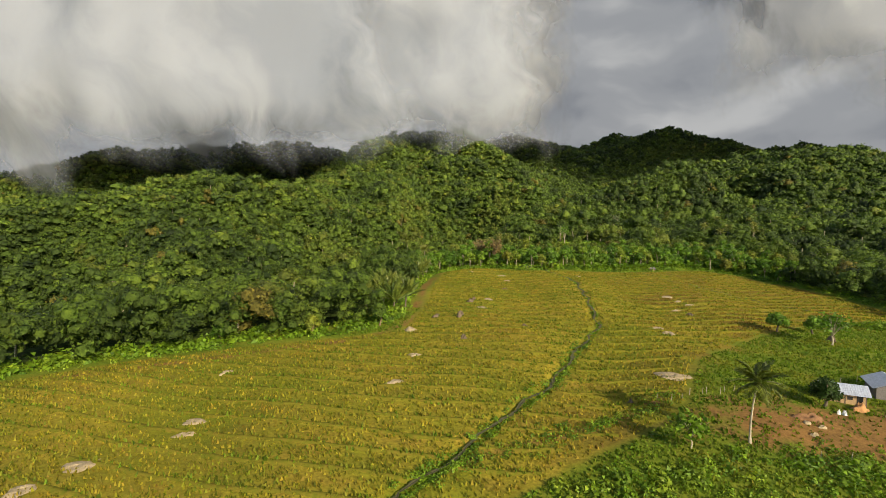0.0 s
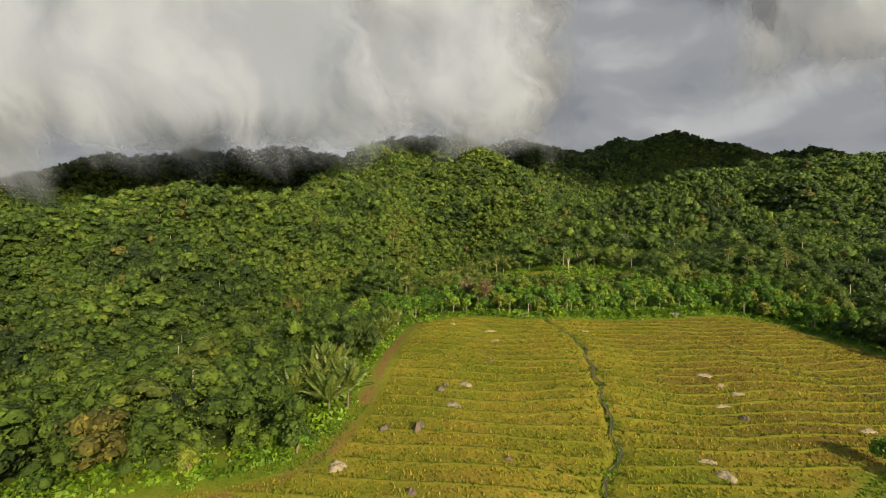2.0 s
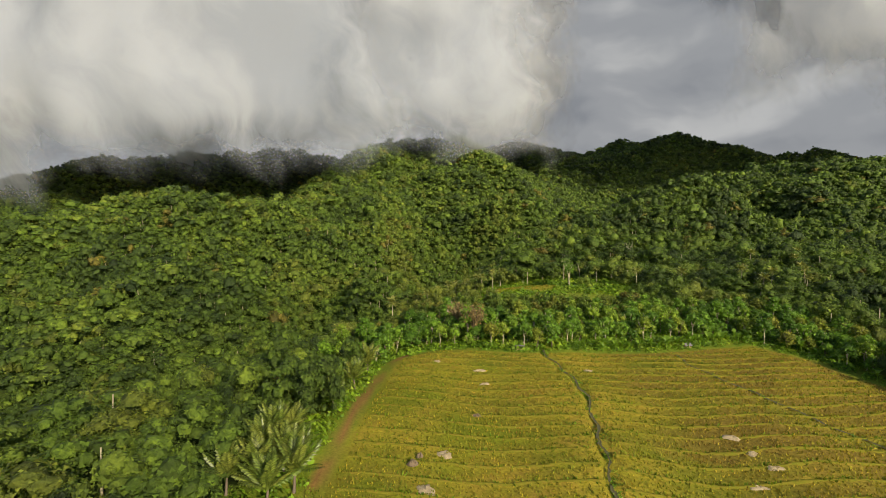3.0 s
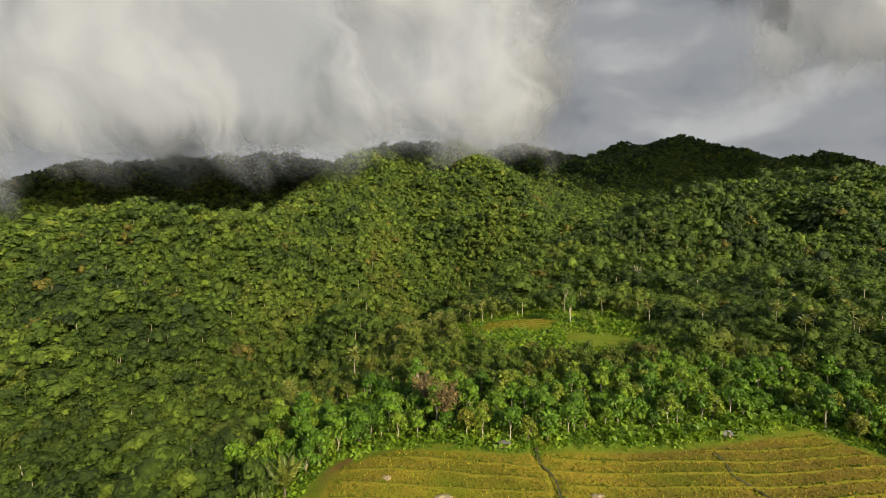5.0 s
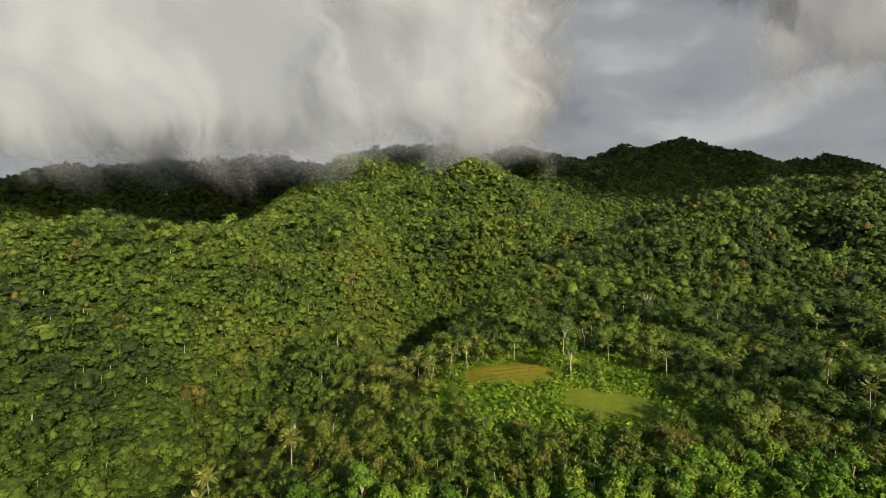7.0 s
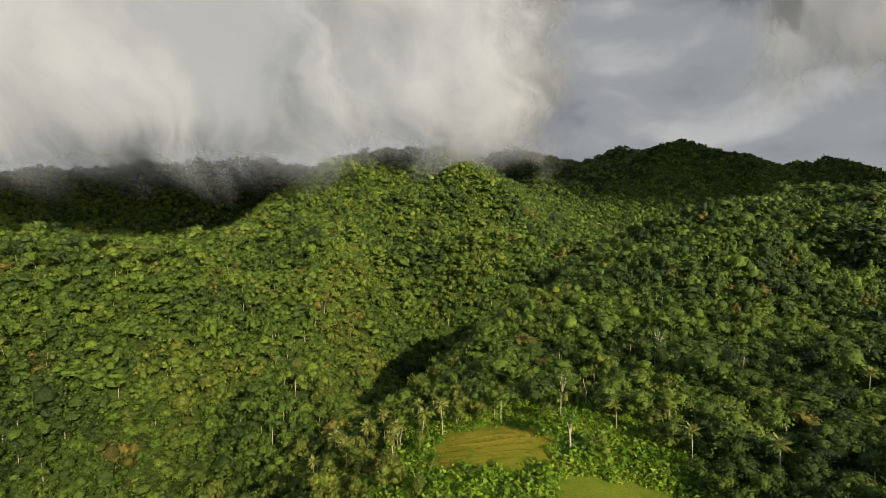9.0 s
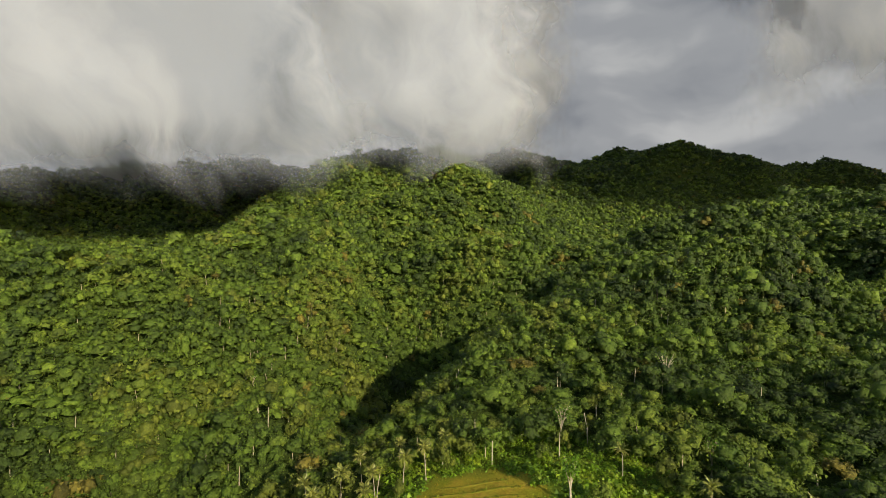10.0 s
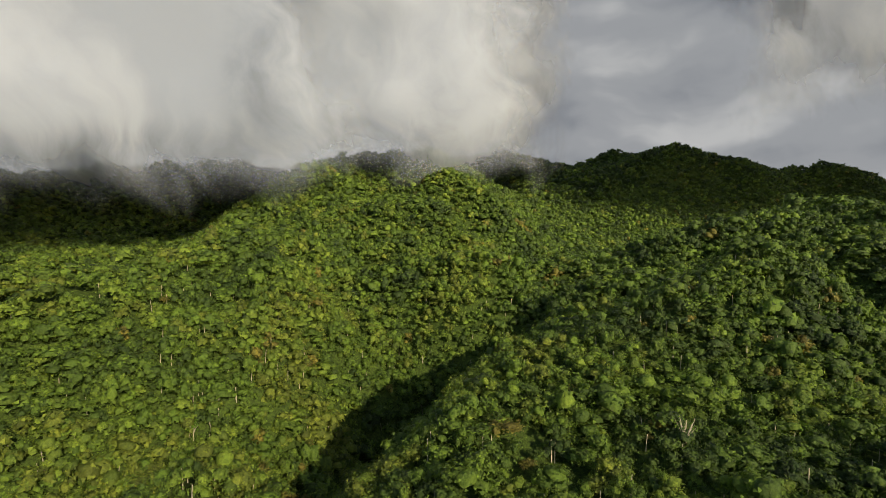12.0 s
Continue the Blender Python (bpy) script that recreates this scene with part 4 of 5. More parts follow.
lone_tree(52.3, 65.2, 4.3, 0.9, 2.0, "dense dark green tree beside the house", 301, 1500, foliage_mat=leaf_dark)
lone_tree(71.6, 103.0, 4.2, 1.4, 2.2, "small round tree in the pasture casting a long shadow", 302)
lone_tree(80.0, 104.0, 3.6, 1.0, 1.9, "low leafy tree in the pasture", 303)
lone_tree(-13.8, 104.9, 5.2, 1.2, 1.9, "thin young green tree at the field edge", 304, 700, twig_brown)
lone_tree(-27, 99.0, 4.6, 1.0, 1.8, "thin young green tree at the field edge", 305, 700, twig_brown)
lone_tree(-44, 95.0, 4.6, 0.9, 1.9, "young leafy green tree at the field edge", 306, 700, twig_brown)


# ---- house, sheds and yard ----
tin = solid("weathered roofing sheet", (0.46, 0.50, 0.56), (0.36, 0.38, 0.42), 0.6, 0.45, 0.2, 0.02)
board = solid("tan boards", (0.50, 0.34, 0.17), (0.36, 0.23, 0.11), 1.2, 0.8, 0.4, 0.03)
grey_board = solid("grey boards", (0.20, 0.18, 0.17), (0.12, 0.11, 0.10), 1.2, 0.8, 0.4, 0.03)
dark_gap = solid("dark opening", (0.02, 0.018, 0.015), (0.03, 0.028, 0.02), 1.0)
cloth_white = solid("white cloth", (0.72, 0.72, 0.70), (0.55, 0.55, 0.54), 1.5)
cloth_blue = solid("blue cloth", (0.10, 0.22, 0.55), (0.08, 0.16, 0.40), 1.5)
sand = solid("orange sand", (0.52, 0.27, 0.10), (0.40, 0.20, 0.07), 0.9, 0.95, 0.6, 0.08)


def house(x, y, turn, length, depth, wall_h, ridge, wall_mat, label, openings, category="house", sheets=10, group="", roof=None):
    """A gabled house with its ridge along its own x: boards, a roof of overlapping sheets, door and windows."""
    ob = thing("house" if category == "house" else "shed", x, y, label, category, group, turn, 1.0, 0.15)
    hx, hy, th = length / 2, depth / 2, 0.08
    for name, b in (("front_wall", (-hx, hx, -hy, -hy + th)), ("back_wall", (-hx, hx, hy - th, hy))):
        v, f = box(*b, 0, wall_h)
        child(name, mesh_of(name, v, f, [wall_mat]), ob)
    for sx in (-1, 1):
        v = np.array([(sx * hx - sx * d, yy, zz) for d in (0, th) for yy, zz in ((-hy + th, 0), (hy - th, 0), (hy - th, wall_h), (0, ridge), (-hy + th, wall_h))])
        f = np.array([(0, 1, 2, 4), (5, 9, 7, 6), (2, 3, 4, 4), (7, 9, 8, 8), (0, 5, 6, 1), (1, 6, 7, 2), (2, 7, 8, 3), (3, 8, 9, 4), (4, 9, 5, 0)])
        bm = bmesh.new()
        pts = [bm.verts.new(p) for p in v]
        for q in f:
            bm.faces.new([pts[i] for i in dict.fromkeys(q)])
        me = bpy.data.meshes.new("gable_wall")
        bm.to_mesh(me)
        bm.free()
        me.materials.append(wall_mat)
        child("gable_wall", me, ob)
    eave, over = hy + 0.5, 0.45
    drop = (ridge - wall_h) / hy
    w = (length + 2 * over) / sheets
    for side in (-1, 1):
        n = 9
        u = np.linspace(0, w * 1.04, n)
        low = np.stack([u, np.full(n, eave), 0.02 * np.cos(u * 28) + ridge - drop * eave + 0.06], 1)
        high = np.stack([u, np.full(n, -0.02), 0.02 * np.cos(u * 28) + ridge + 0.06], 1)
        v = np.concatenate([low, high, low - [0, 0, 0.02], high - [0, 0, 0.02]])
        v[:, 1] *= side
        f = [(i, i + 1, n + i + 1, n + i) for i in range(n - 1)] + [(2 * n + i, 3 * n + i, 3 * n + i + 1, 2 * n + i + 1) for i in range(n - 1)]
        f += [(i, 2 * n + i, 2 * n + i + 1, i + 1) for i in range(n - 1)]
        sheet = mesh_of("roof_sheet", v, np.array(f), [roof or tin])
        for k in range(sheets):
            child("roof_sheet", sheet, ob, pose(-hx - over + k * w, 0, 0.006 * (k % 2)))
    for name, ox, oz, ow, oh, mat in openings:
        v, f = box(ox - ow / 2, ox + ow / 2, -hy - 0.03, -hy + 0.03, oz, oz + oh)
        part_ob = child(name, mesh_of(name, v, f, [mat]), ob)
        if name == "window":
            v, f = joined([box(ox - ow / 2 - 0.06, ox + ow / 2 + 0.06, -hy - 0.05, -hy - 0.01, oz - 0.06, oz), box(ox - ow / 2 - 0.06, ox + ow / 2 + 0.06, -hy - 0.05, -hy - 0.01, oz + oh, oz + oh + 0.06)])
            child("frame", mesh_of("frame", v, f, [wall_mat]), part_ob)
    for sx in (-hx + 0.1, 0, hx - 0.1):
        v, f = box(sx - 0.06, sx + 0.06, -eave + 0.1, -eave + 0.22, 0, wall_h - 0.35)
        child("post", mesh_of("post", v, f, [bark_dark]), ob)
    return ob


house(57.2, 68.4, -28, 4.8, 3.0, 1.7, 2.5, board, "small tan wooden house with a pale metal roof", [("door", 1.7, 0.1, 0.7, 1.4, dark_gap), ("window", 0.6, 0.7, 0.6, 0.5, dark_gap), ("window", -1.4, 0.7, 0.6, 0.5, dark_gap)])
house(65.6, 70.2, 62, 5.6, 4.2, 1.8, 2.7, grey_board, "dark grey board house with a pale metal roof", [("window", -1.6, 0.9, 0.8, 0.5, cloth_blue), ("window", 0.2, 0.9, 0.5, 0.5, cloth_white), ("door", 1.9, 0.1, 0.8, 1.7, dark_gap)])
house(86.4, 200.2, 8, 1.6, 1.3, 1.2, 1.6, board, "tiny field shed with tan board walls", [("door", 0.3, 0.1, 0.6, 1.0, board)], "shed", 3, roof=grey_board)


def field_rest(x, y):
    """A low open bamboo platform with a thin roof."""
    ob = thing("rest_shelter", x, y, "small open bamboo shelter at the field's edge", "shelter")
    for sx in (-1.0, 1.0):
        for sy in (-0.6, 0.6):
            v, f = tube([(sx, sy, -0.2), (sx, sy, 1.5)], [0.05, 0.045], 6)
            child("post", mesh_of("post", v, f, [bark_pale], smooth=True), ob)
    v, f = box(-1.1, 1.1, -0.7, 0.7, 0.5, 0.58)
    child("platform", mesh_of("platform", v, f, [board]), ob)
    for k in range(5):
        v, f = box(-1.3, 1.3, -0.9 + k * 0.36, -0.9 + k * 0.36 + 0.34, 1.5 + 0.02 * (k % 2), 1.55 + 0.02 * (k % 2))
        child("roof_board", mesh_of("roof_board", v, f, [grey_board]), ob)


field_rest(33.8, 190.5)


def heap(name, x, y, wide, deep, tall, mat, label, category, group, seed, turn=0.0):
    """A low uneven heap with a ragged outline."""
    r = np.random.RandomState(seed)
    nr, na = 9, 26
    vs = [(0, 0, 0.8 * tall)]
    ph = r.uniform(0, 6.283, 6)
    for j in range(1, nr):
        q = j / (nr - 1)
        for i in range(na):
            a = 6.283 * i / na
            rag = 1 + 0.22 * math.sin(2 * a + ph[0]) + 0.15 * math.sin(3 * a + ph[1]) + 0.10 * math.sin(7 * a + ph[2])
            h = tall * (1 - q ** 2.4) * (1 + 0.3 * math.sin(2 * a + 5 * q + ph[3]) + 0.2 * math.sin(5 * a * q + ph[4])) + r.normal(0, 0.09 * tall) - 0.10 * (q > 0.9)
            vs.append((wide / 2 * q * rag * math.cos(a), deep / 2 * q * rag * math.sin(a), h))
    fs = [(0, 1 + i, 1 + (i + 1) % na, 1 + (i + 1) % na) for i in range(na)]
    bm = bmesh.new()
    pts = [bm.verts.new(p) for p in vs]
    for q in fs:
        bm.faces.new([pts[i] for i in q[:3]])
    for j in range(nr - 2):
        for i in range(na):
            a, b = 1 + j * na + i, 1 + j * na + (i + 1) % na
            bm.faces.new([pts[a], pts[a + na], pts[b + na], pts[b]])
    me = bpy.data.meshes.new(name)
    bm.to_mesh(me)
    bm.free()
    me.polygons.foreach_set("use_smooth", np.full(len(me.polygons), True))
    me.materials.append(mat)
    ob = new(name, me)
    ob.matrix_basis = at(x, y, turn)
    return tagged(ob, label, category, group)


STRAW = [(36.2, 75.0, 6.2, 3.2), (-31.1, 59.6, 3.6, 1.8), (-30.4, 56.4, 3.0, 1.6), (-7.2, 70.9, 2.6, 2.0), (-5.1, 84.4, 2.6, 1.7), (-37.1, 48.3, 4.6, 2.6), (-39, 43.4, 3.6, 2.2), (46.8, 99.6, 4.2, 2.2), (-34.8, 76.7, 2.4, 1.4), (-6.9, 101, 2.6, 3.2), (12.4, 131.6, 3.2, 2.4), (9.8, 121.6, 4.0, 2.2), (65.2, 140.2, 2.8, 2.4), (65.7, 135.1, 2.4, 2.0), (66.6, 130.3, 2.8, 2.0), (60.9, 125.4, 3.0, 2.2), (46.1, 102.9, 2.6, 1.5), (79.6, 115.5, 3.0, 2.0), (21.1, 172.5, 3.0, 2.0), (48.4, 173.7, 2.4, 1.8), (21.9, 165, 2.8, 1.8), (10.3, 177, 1.8, 1.6)]
for n, (x, y, w, d) in enumerate(STRAW):
    heap("straw_mound", x, y, w, d, 0.28 if n != 9 else 0.5, straw, "flattened heap of pale threshed rice straw on the field", "straw mound", "straw mounds", 400 + n, n * 11 - 8)
for n, (x, y, w, d, h) in enumerate([(7.3, 128.2, 1.6, 1.3, 0.8), (4.0, 111.7, 2.2, 1.6, 1.0), (-1.5, 112.5, 2.2, 1.4, 0.5), (61.2, 119.2, 2.6, 1.4, 0.5), (4.1, 94.4, 1.4, 1.0, 0.6), (17.2, 101.8, 1.6, 0.9, 0.4), (18.7, 146.2, 2.4, 1.2, 0.4), (8.4, 130.4, 1.2, 1.0, 0.6), (26.0, 66.0, 0.9, 0.7, 0.4), (78.6, 97, 1.8, 1.4, 1.2)]):
    heap("boulder", x, y, w, d, h, burnt, "dark weathered boulder lying in the stubble", "boulder", "boulders", 440 + n, n * 33)
heap("sand_pile", 56.8, 64.9, 2.6, 1.6, 0.8, sand, "pile of orange sand in front of the house", "sand pile", "", 460)
heap("earth_pile", 46.0, 60.0, 3.4, 1.6, 0.6, earth, "low pile of dug red earth in the yard", "earth pile", "", 461)
for n, (x, y) in enumerate([(52.6, 63.2), (53.2, 63.0), (60.3, 64.3), (58.8, 62.9)]):
    heap("sack", x, y, 0.55, 0.45, 0.5, cloth_white, "full white sack standing in the yard", "sack", "sacks in the yard", 470 + n)
for n, (x, y) in enumerate([(45, 58.8), (46.3, 58.0), (43.5, 55.6)]):
    heap("stone_slab", x, y, 1.3, 0.7, 0.25, straw, "flat pale stone slab on bare earth", "stone", "slabs in the yard", 480 + n)


def build_posts():
    r = np.random.RandomState(19)
    v, f = tube([(0, 0, -0.3), (0.01, 0, 0.5), (0.04, 0.01, 0.95)], [0.045, 0.04, 0.035], 6)
    post = mesh_of("fence_post", v, f, [bark_pale], smooth=True)
    spots = [(30 + 1.5 * k + r.uniform(-0.5, 0.5), 65.5 + 0.35 * k + r.uniform(-0.9, 0.9)) for k in range(9)] + [(57 + 2.6 * k + r.uniform(-0.5, 0.5), 73.5 + 0.6 * k) for k in range(7)] + [(40 + 4.5 * k + r.uniform(-1, 1), 50.5 + 0.5 * k) for k in range(5)]
    for x, y in spots:
        ob = new("fence_post", post)
        ob.matrix_basis = at(x, y, r.uniform(0, 360)) @ pose(0, 0, 0, r.uniform(-6, 6), r.uniform(-6, 6), 0)
        tagged(ob, "thin pale wooden fence post in rough grass", "fence post", "fence posts")


build_posts()


def build_bunds():
    """The raised grassy edges of the terraces, each one a mound along its terrace."""
    m, t, p, out = material("bund earth")
    n = noise_at(t, 1.6, 4.0)
    t.links.new(ramp(t, n, [(0.3, (0.100, 0.108, 0.010)), (0.5, (0.135, 0.122, 0.013)), (0.7, (0.160, 0.118, 0.018))]), p.inputs["Base Color"])
    p.inputs["Roughness"].default_value = 1.0
    p.inputs["Specular IOR Level"].default_value = 0.05
    bump(t, p, n, 0.7, 0.2)
    lines = []
    ys = np.arange(12, 212, 0.2)
    xs = np.arange(-110, 126, 1.5)
    X, Y = np.meshgrid(xs, ys, indexing="ij")
    V, IN, FAR = terrace_at(X, Y), inside(X, Y, FIELD) > 0.8, past_channel(X, Y)
    OFF = to_line(X, Y, CHANNEL) > 1.0
    for k in range(-2, 46):
        for far_side in (False, True):
            line = []
            for n, x in enumerate(xs):
                i = int(np.argmax((V[n] > k) & (FAR[n] == far_side)))
                if i > 0 and 0 < V[n, i] - k < 0.2 and IN[n, i] and OFF[n, i]:
                    line.append((x, ys[i]))
                else:
                    if len(line) > 5:
                        lines.append(line)
                    line = []
            if len(line) > 5:
                lines.append(line)
    # the small plot in the clearing
    for dy in (-9, -5, -1, 3, 7):
        half = 14 * math.sqrt(1 - (dy / 10.5) ** 2)
        lines.append([(PLOT[0] + u, PLOT[1] + dy + 0.6 * math.sin(u * 0.25)) for u in np.arange(-half, half, 1.5)])
    r = np.random.RandomState(23)
    for line in lines:
        line = np.array(line)
        x, y = line[:, 0], line[:, 1] + r.normal(0, 0.06, len(line))
        z = land(x, y)
        w = 0.38 + 0.09 * r.normal(size=len(x))
        h = 0.12 + 0.04 * r.normal(size=len(x))
        rows = [(-1.0, -STEP * 0.5 - 0.05), (-0.6, 0.16), (0.0, 1.0), (0.6, 0.9), (1.0, 0.0)]
        v = np.concatenate([np.stack([x, y + o * w, z + (hh if o < -0.9 else (hh * h + 0.08))], 1) for o, hh in rows])
        nn = len(x)
        f = np.array([(j * nn + i, j * nn + i + 1, (j + 1) * nn + i + 1, (j + 1) * nn + i) for j in range(4) for i in range(nn - 1)])
        ob = new("terrace_bund", mesh_of("terrace_bund", v, f, [m], smooth=True))
        tagged(ob, "low grassy earth bund along a rice terrace", "terrace bund", "terrace bunds", "structure")
    return lines


bund_lines = build_bunds()



def build_channels():
    """Wet ditches that carry water through the field, their shade painted into a dark strip."""
    # mud colour taken darker to stand for shade inside the ditch
    mud = solid("wet dark mud", (0.095, 0.080, 0.024), (0.050, 0.052, 0.014), 0.5, 0.95, 0.5, 0.08)
    r = np.random.RandomState(37)
    for line, wide in ((CHANNEL, 0.15), (SIDE_CHANNEL, 0.20)):
        a = np.array(line, float)
        d = np.concatenate([[0], np.cumsum(np.hypot(*np.diff(a, axis=0).T))])
        s = np.arange(0, d[-1], 0.8)
        x, y = np.interp(s, d, a[:, 0]), np.interp(s, d, a[:, 1])
        x = x + 0.45 * np.sin(s * 0.5) + r.normal(0, 0.10, len(s))
        tx, ty = np.gradient(x), np.gradient(y)
        ln = np.hypot(tx, ty)
        nx, ny = -ty / ln, tx / ln
        w = wide * (1 + 0.35 * r.normal(size=len(s)))
        z = land(x, y)
        rows = [(-1.5, 0.04), (-0.9, 0.07), (-0.45, 0.02), (0.45, 0.02), (0.9, 0.07), (1.5, 0.04)]
        v = np.concatenate([np.stack([x + nx * w * o, y + ny * w * o, z + h], 1) for o, h in rows])
        n = len(s)
        f = np.array([(j * n + i, j * n + i + 1, (j + 1) * n + i + 1, (j + 1) * n + i) for j in range(len(rows) - 1) for i in range(n - 1)])
        tagged(new("water_channel", mesh_of("water_channel", v, f, [mud], smooth=True)), "narrow muddy water channel between rice terraces, ditch shade painted in", "water channel", "", "structure")


build_channels()


# ---- ground cover ----
def tufts(x, y, tall, wide, r, blades):
    """Small fans of blades standing on the ground."""
    n = len(x)
    z = ground_at(x, y)
    vs = []
    for k in range(blades):
        a = r.uniform(0, 6.283, n)
        lean = r.uniform(0.1, 0.6, n) * tall
        c, s = np.cos(a), np.sin(a)
        w = wide * r.uniform(0.6, 1.2, n) * 0.5
        tip = np.stack([x + c * lean, y + s * lean, z + tall * r.uniform(0.7, 1.1, n)], 1)
        b1 = np.stack([x - s * w, y + c * w, z - 0.03], 1)
        b2 = np.stack([x + s * w, y - c * w, z - 0.03], 1)
        t2 = tip + np.stack([s * w * 0.5, -c * w * 0.5, 0 * z], 1)
        vs.append(np.stack([b1, b2, t2, tip], 1))
    v = np.stack(vs, 1).reshape(-1, 3)
    return v, np.arange(len(v)).reshape(-1, 4)


def build_cover():
    r = np.random.RandomState(29)
    # stubble in the field
    x, y = r.uniform(-105, 126, 170000), 30 + 178 * r.uniform(size=170000) ** 1.25
    d = inside(x, y, FIELD)
    keep = (d > 0.6) & (to_line(x, y, CHANNEL) > 1.0)
    x, y = x[keep], y[keep]
    qx, qy = r.uniform(38, 74, 1500), r.uniform(306, 332, 1500)
    keep = glade(qx, qy) > 0.6
    x, y = np.concatenate([x, qx[keep]]), np.concatenate([y, qy[keep]])
    fr = terrace_at(x, y) % 1.0
    green = np.clip(0.5 + 0.5 * waves(x, y, 34, 61), 0, 1)
    tint = np.clip(0.27 + 0.20 * waves(x, y, 28, 62) - 0.25 * green * (fr < 0.3) + 0.34 * mown(x, y) + r.normal(0, 0.17, len(x)), 0, 1)
    v, f = tufts(x, y, 0.22 + 0.2 * r.uniform(size=len(x)), 0.30, r, 1)
    tagged(new("rice_stubble", mesh_of("rice_stubble", v, f, [straw_blades], {"tint": np.repeat(tint, 4)})), "golden and green rice stubble on the terraces", "rice stubble", kind="stuff")
    # grass along the bunds
    px, py = [], []
    for line in bund_lines:
        line = np.array(line)
        n = int(len(line) * 1.5 * 2.6)
        i = r.uniform(0, len(line) - 1.001, n)
        k = i.astype(int)
        q = (i - k)[:, None]
        p = line[k] * (1 - q) + line[k + 1] * q
        px.append(p[:, 0])
        py.append(p[:, 1] + r.normal(0, 0.28, n))
    x, y = np.concatenate(px), np.concatenate(py)
    v, f = tufts(x, y, 0.30 + 0.2 * r.uniform(size=len(x)), 0.34, r, 2)
    tint = np.clip(0.5 + 0.3 * waves(x, y, 20, 63) + r.normal(0, 0.22, len(x)), 0, 1)
    tagged(new("bund_grass", mesh_of("bund_grass", v, f, [grass_blades], {"tint": np.repeat(tint, 8)})), "yellow-green grass along the terrace edges", "grass", kind="stuff")
    # the lower field at the foot of the slope
    x, y = r.uniform(8, 75, 16000), r.uniform(26, 46, 16000)
    keep = (y < 41.5 + 0.10 * (x - 30) + 0.8 * waves(x, y, 12, 66)) & (inside(x, y, FIELD) < -1.5)
    x, y = x[keep], y[keep]
    v, f = tufts(x, y, 0.3 + 0.25 * r.uniform(size=len(x)), 0.36, r, 2)
    tint = np.clip(0.6 + 0.25 * waves(x, y, 14, 67) + r.normal(0, 0.2, len(x)), 0, 1)
    tagged(new("lower_stubble", mesh_of("lower_stubble", v, f, [straw_blades], {"tint": np.repeat(tint, 8)})), "dry golden rice stubble below the yard", "rice stubble", kind="stuff")
    # grass of the pasture
    x, y = r.uniform(-20, 130, 80000), 32 + 90 * r.uniform(size=80000) ** 1.3
    yard = np.hypot((x - 48) / 16, (y - 58) / 7.0) < 0.85 + 0.2 * waves(x, y, 9, 21)
    keep = (inside(x, y, FIELD) < -0.3) & in_valley(x, y, 0.95, 12) & (~yard | (r.uniform(size=len(x)) < 0.2)) & (np.hypot(x - 57, y - 68) > 3.2) & (np.hypot(x - 65.6, y - 70) > 3.6)
    x, y = x[keep], y[keep]
    v, f = tufts(x, y, 0.15 + 0.2 * r.uniform(size=len(x)), 0.34, r, 2)
    tint = np.clip(0.35 + 0.35 * waves(x, y, 14, 65) + r.normal(0, 0.2, len(x)), 0, 1)
    tagged(new("pasture_grass", mesh_of("pasture_grass", v, f, [grass_blades], {"tint": np.repeat(tint, 8)})), "rough green pasture grass round the yard", "grass", kind="stuff")
    # shrubs and weeds
    temps = []
    for k in range(7):
        q = np.random.RandomState(600 + k)
        d = unit(q.normal(size=(30, 3)) * np.array([1, 1, 0.7]) + np.array([0, 0, 0.5]))
        c = d * q.uniform(0.55, 1.05, (30, 1)) + q.normal(0, 0.12, (30, 3))
        c[:, 2] = np.abs(c[:, 2])
        temps.append(sprays(q, c, d + np.array([0, -0.2, 0.5]), 0.30, 0.5))
    xs, ys, ss = [], [], []

    def add(x, y, size):
        xs.append(x)
        ys.append(y)
        ss.append(size)

    x, y = r.uniform(-20, 130, 14000), r.uniform(30, 125, 14000)
    d = inside(x, y, FIELD)
    band = np.exp(-((y - (47.0 + 0.10 * (x - 30))) / 3.6) ** 2) * (x > 6)
    rough = 0.012 + 0.16 * np.clip(waves(x, y, 22, 71), 0, 1) ** 1.5
    yard = np.hypot((x - 48) / 16, (y - 58) / 7.0) < 0.9
    keep = (d < -0.6) & in_valley(x, y, 0.95, 12) & (r.uniform(size=len(x)) < np.maximum(band * 0.75, rough * np.where(yard, 0.25, 1.0))) & (np.hypot(x - 57, y - 68) > 3.4) & (np.hypot(x - 65.6, y - 70) > 4)
    add(x[keep], y[keep], r.uniform(0.25, 0.70, keep.sum()) * (1 + 0.5 * band[keep]))
    x, y = r.uniform(-110, 150, 22000), r.uniform(30, 215, 22000)
    d = inside(x, y, FIELD)
    keep = (d < -0.8) & (d > -7) & ((y > 108) | (x < 0)) & (to_line(x, y, TRACK) > 1.9) & (r.uniform(size=len(x)) < 0.62)
    add(x[keep], y[keep], r.uniform(0.4, 0.9, keep.sum()) * (1 + 0.2 * np.clip(-d[keep] - 1.5, 0, 5)))
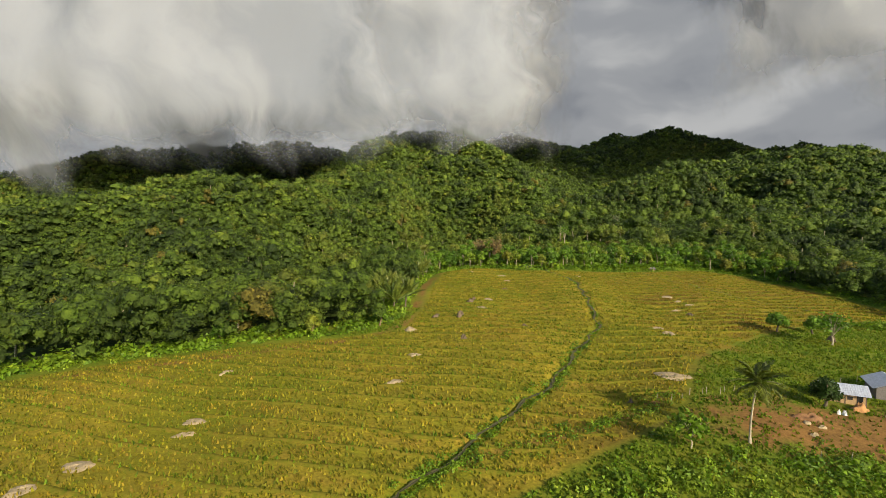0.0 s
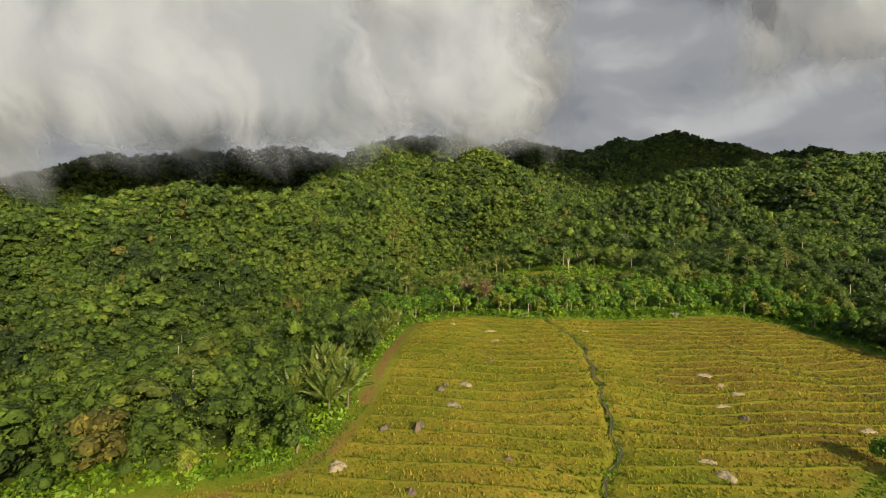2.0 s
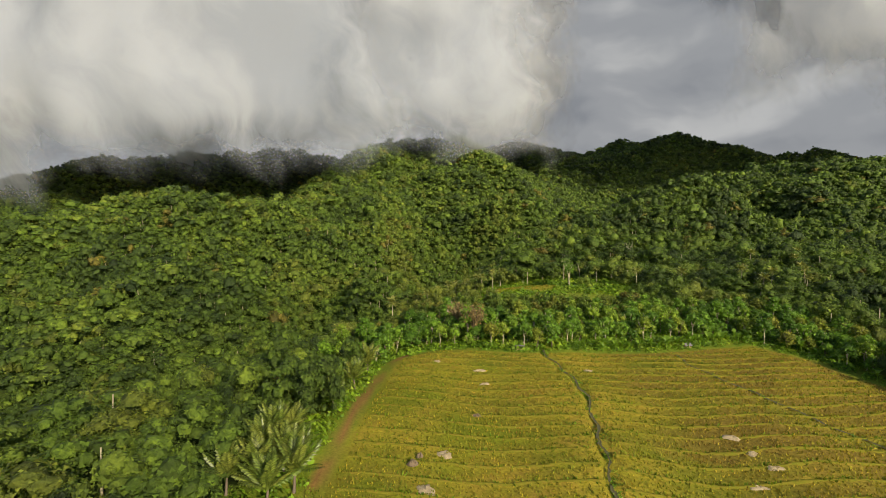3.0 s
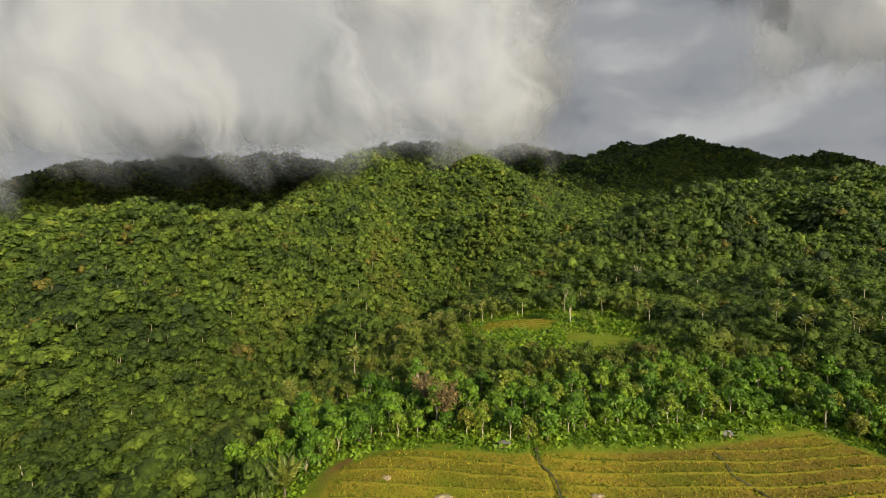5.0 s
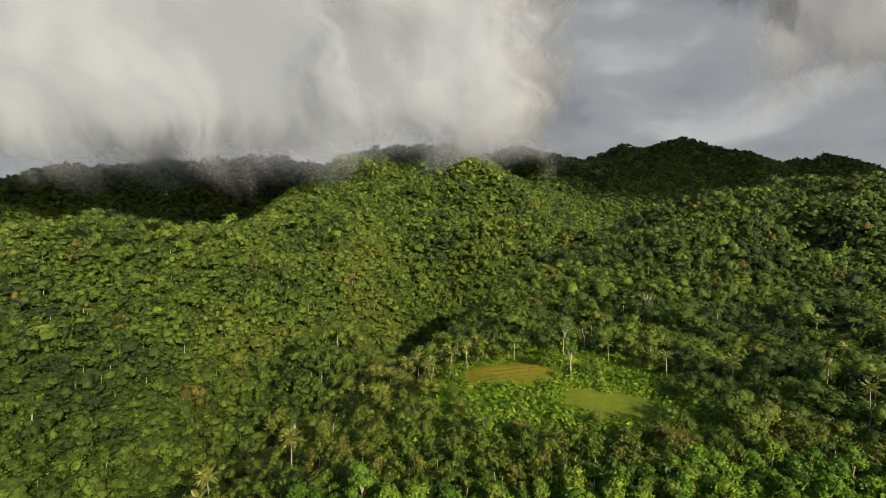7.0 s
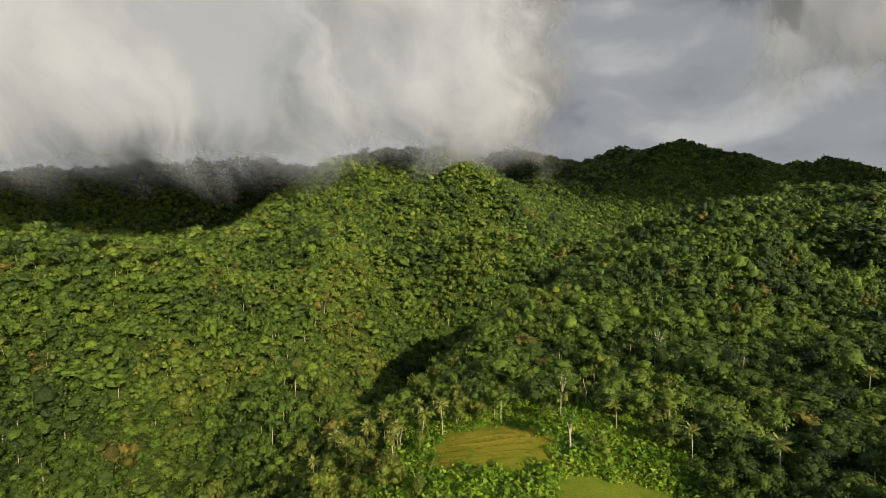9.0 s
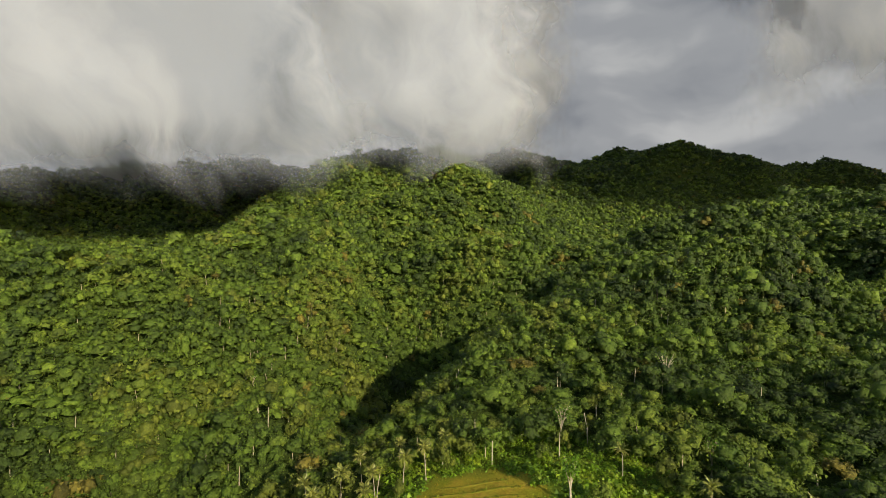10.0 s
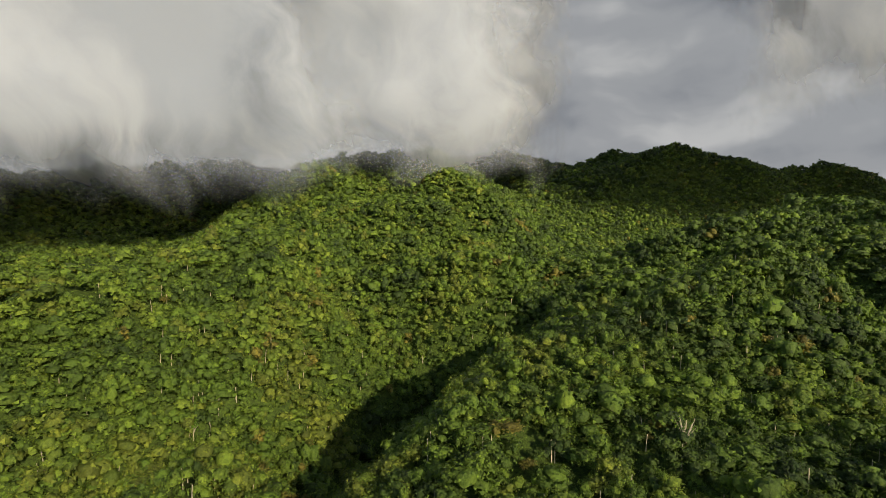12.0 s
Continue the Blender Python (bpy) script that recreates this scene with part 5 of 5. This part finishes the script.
    x, y = r.uniform(-110, 5, 6000), r.uniform(40, 195, 6000)
    d = inside(x, y, FIELD)
    keep = (d < -3.2) & (d > -10.5) & (to_line(x, y, TRACK) > 3.0) & (r.uniform(size=len(x)) < 0.9)
    add(x[keep], y[keep], r.uniform(1.0, 2.0, keep.sum()))
    x, y = r.uniform(-24, 142, 3600), r.uniform(186, 258, 3600)
    keep = near_wood(x, y) & (inside(x, y, FIELD) < -3)
    add(x[keep], y[keep], r.uniform(0.9, 2.2, keep.sum()))
    for line, wide, n in ((CHANNEL, 0.55, 1200), (CHANNEL[:7], 1.2, 600), (SIDE_CHANNEL, 0.6, 120), (DIRT_BANK, 1.6, 200)):
        k = r.randint(0, len(line) - 1, n)
        q = r.uniform(size=n)
        a = np.array(line, float)
        p = a[k] * (1 - q)[:, None] + a[k + 1] * q[:, None] + r.normal(0, wide * 0.6, (n, 2))
        add(p[:, 0], p[:, 1], 0.16 + 0.55 * r.uniform(size=n) ** 2.5)
    x, y = r.uniform(20, 150, 5200), r.uniform(248, 365, 5200)
    near = np.minimum.reduce([np.hypot((x - gx) / rx, (y - gy) / ry) for gx, gy, rx, ry in GLADES])
    keep = (near < 3.0) & (glade(x, y) < 0.6)
    add(x[keep], y[keep], r.uniform(0.7, 1.9, keep.sum()))
    x, y = r.uniform(-40, 120, 4200), r.uniform(236, 330, 4200)
    keep = (glade(x, y) < 0.3) & ~near_wood(x, y) & (r.uniform(size=len(x)) < 1.15 - np.hypot((x - 35) / 85, (y - 275) / 60))
    add(x[keep], y[keep], r.uniform(1.6, 3.4, keep.sum()))
    x, y, s = np.concatenate(xs), np.concatenate(ys), np.concatenate(ss)
    tint = np.clip(0.5 + 0.25 * waves(x, y, 25, 73) + r.normal(0, 0.2, len(x)), 0, 1)
    v, f, t = plant(temps, x, y, s * 1.15, s * 1.15, tint, 77)
    tagged(new("shrubs", mesh_of("shrubs", v, f, [leaf_shrub], {"tint": t})), "bright green shrubs and weeds along field edges", "shrubs", kind="stuff")


build_cover()
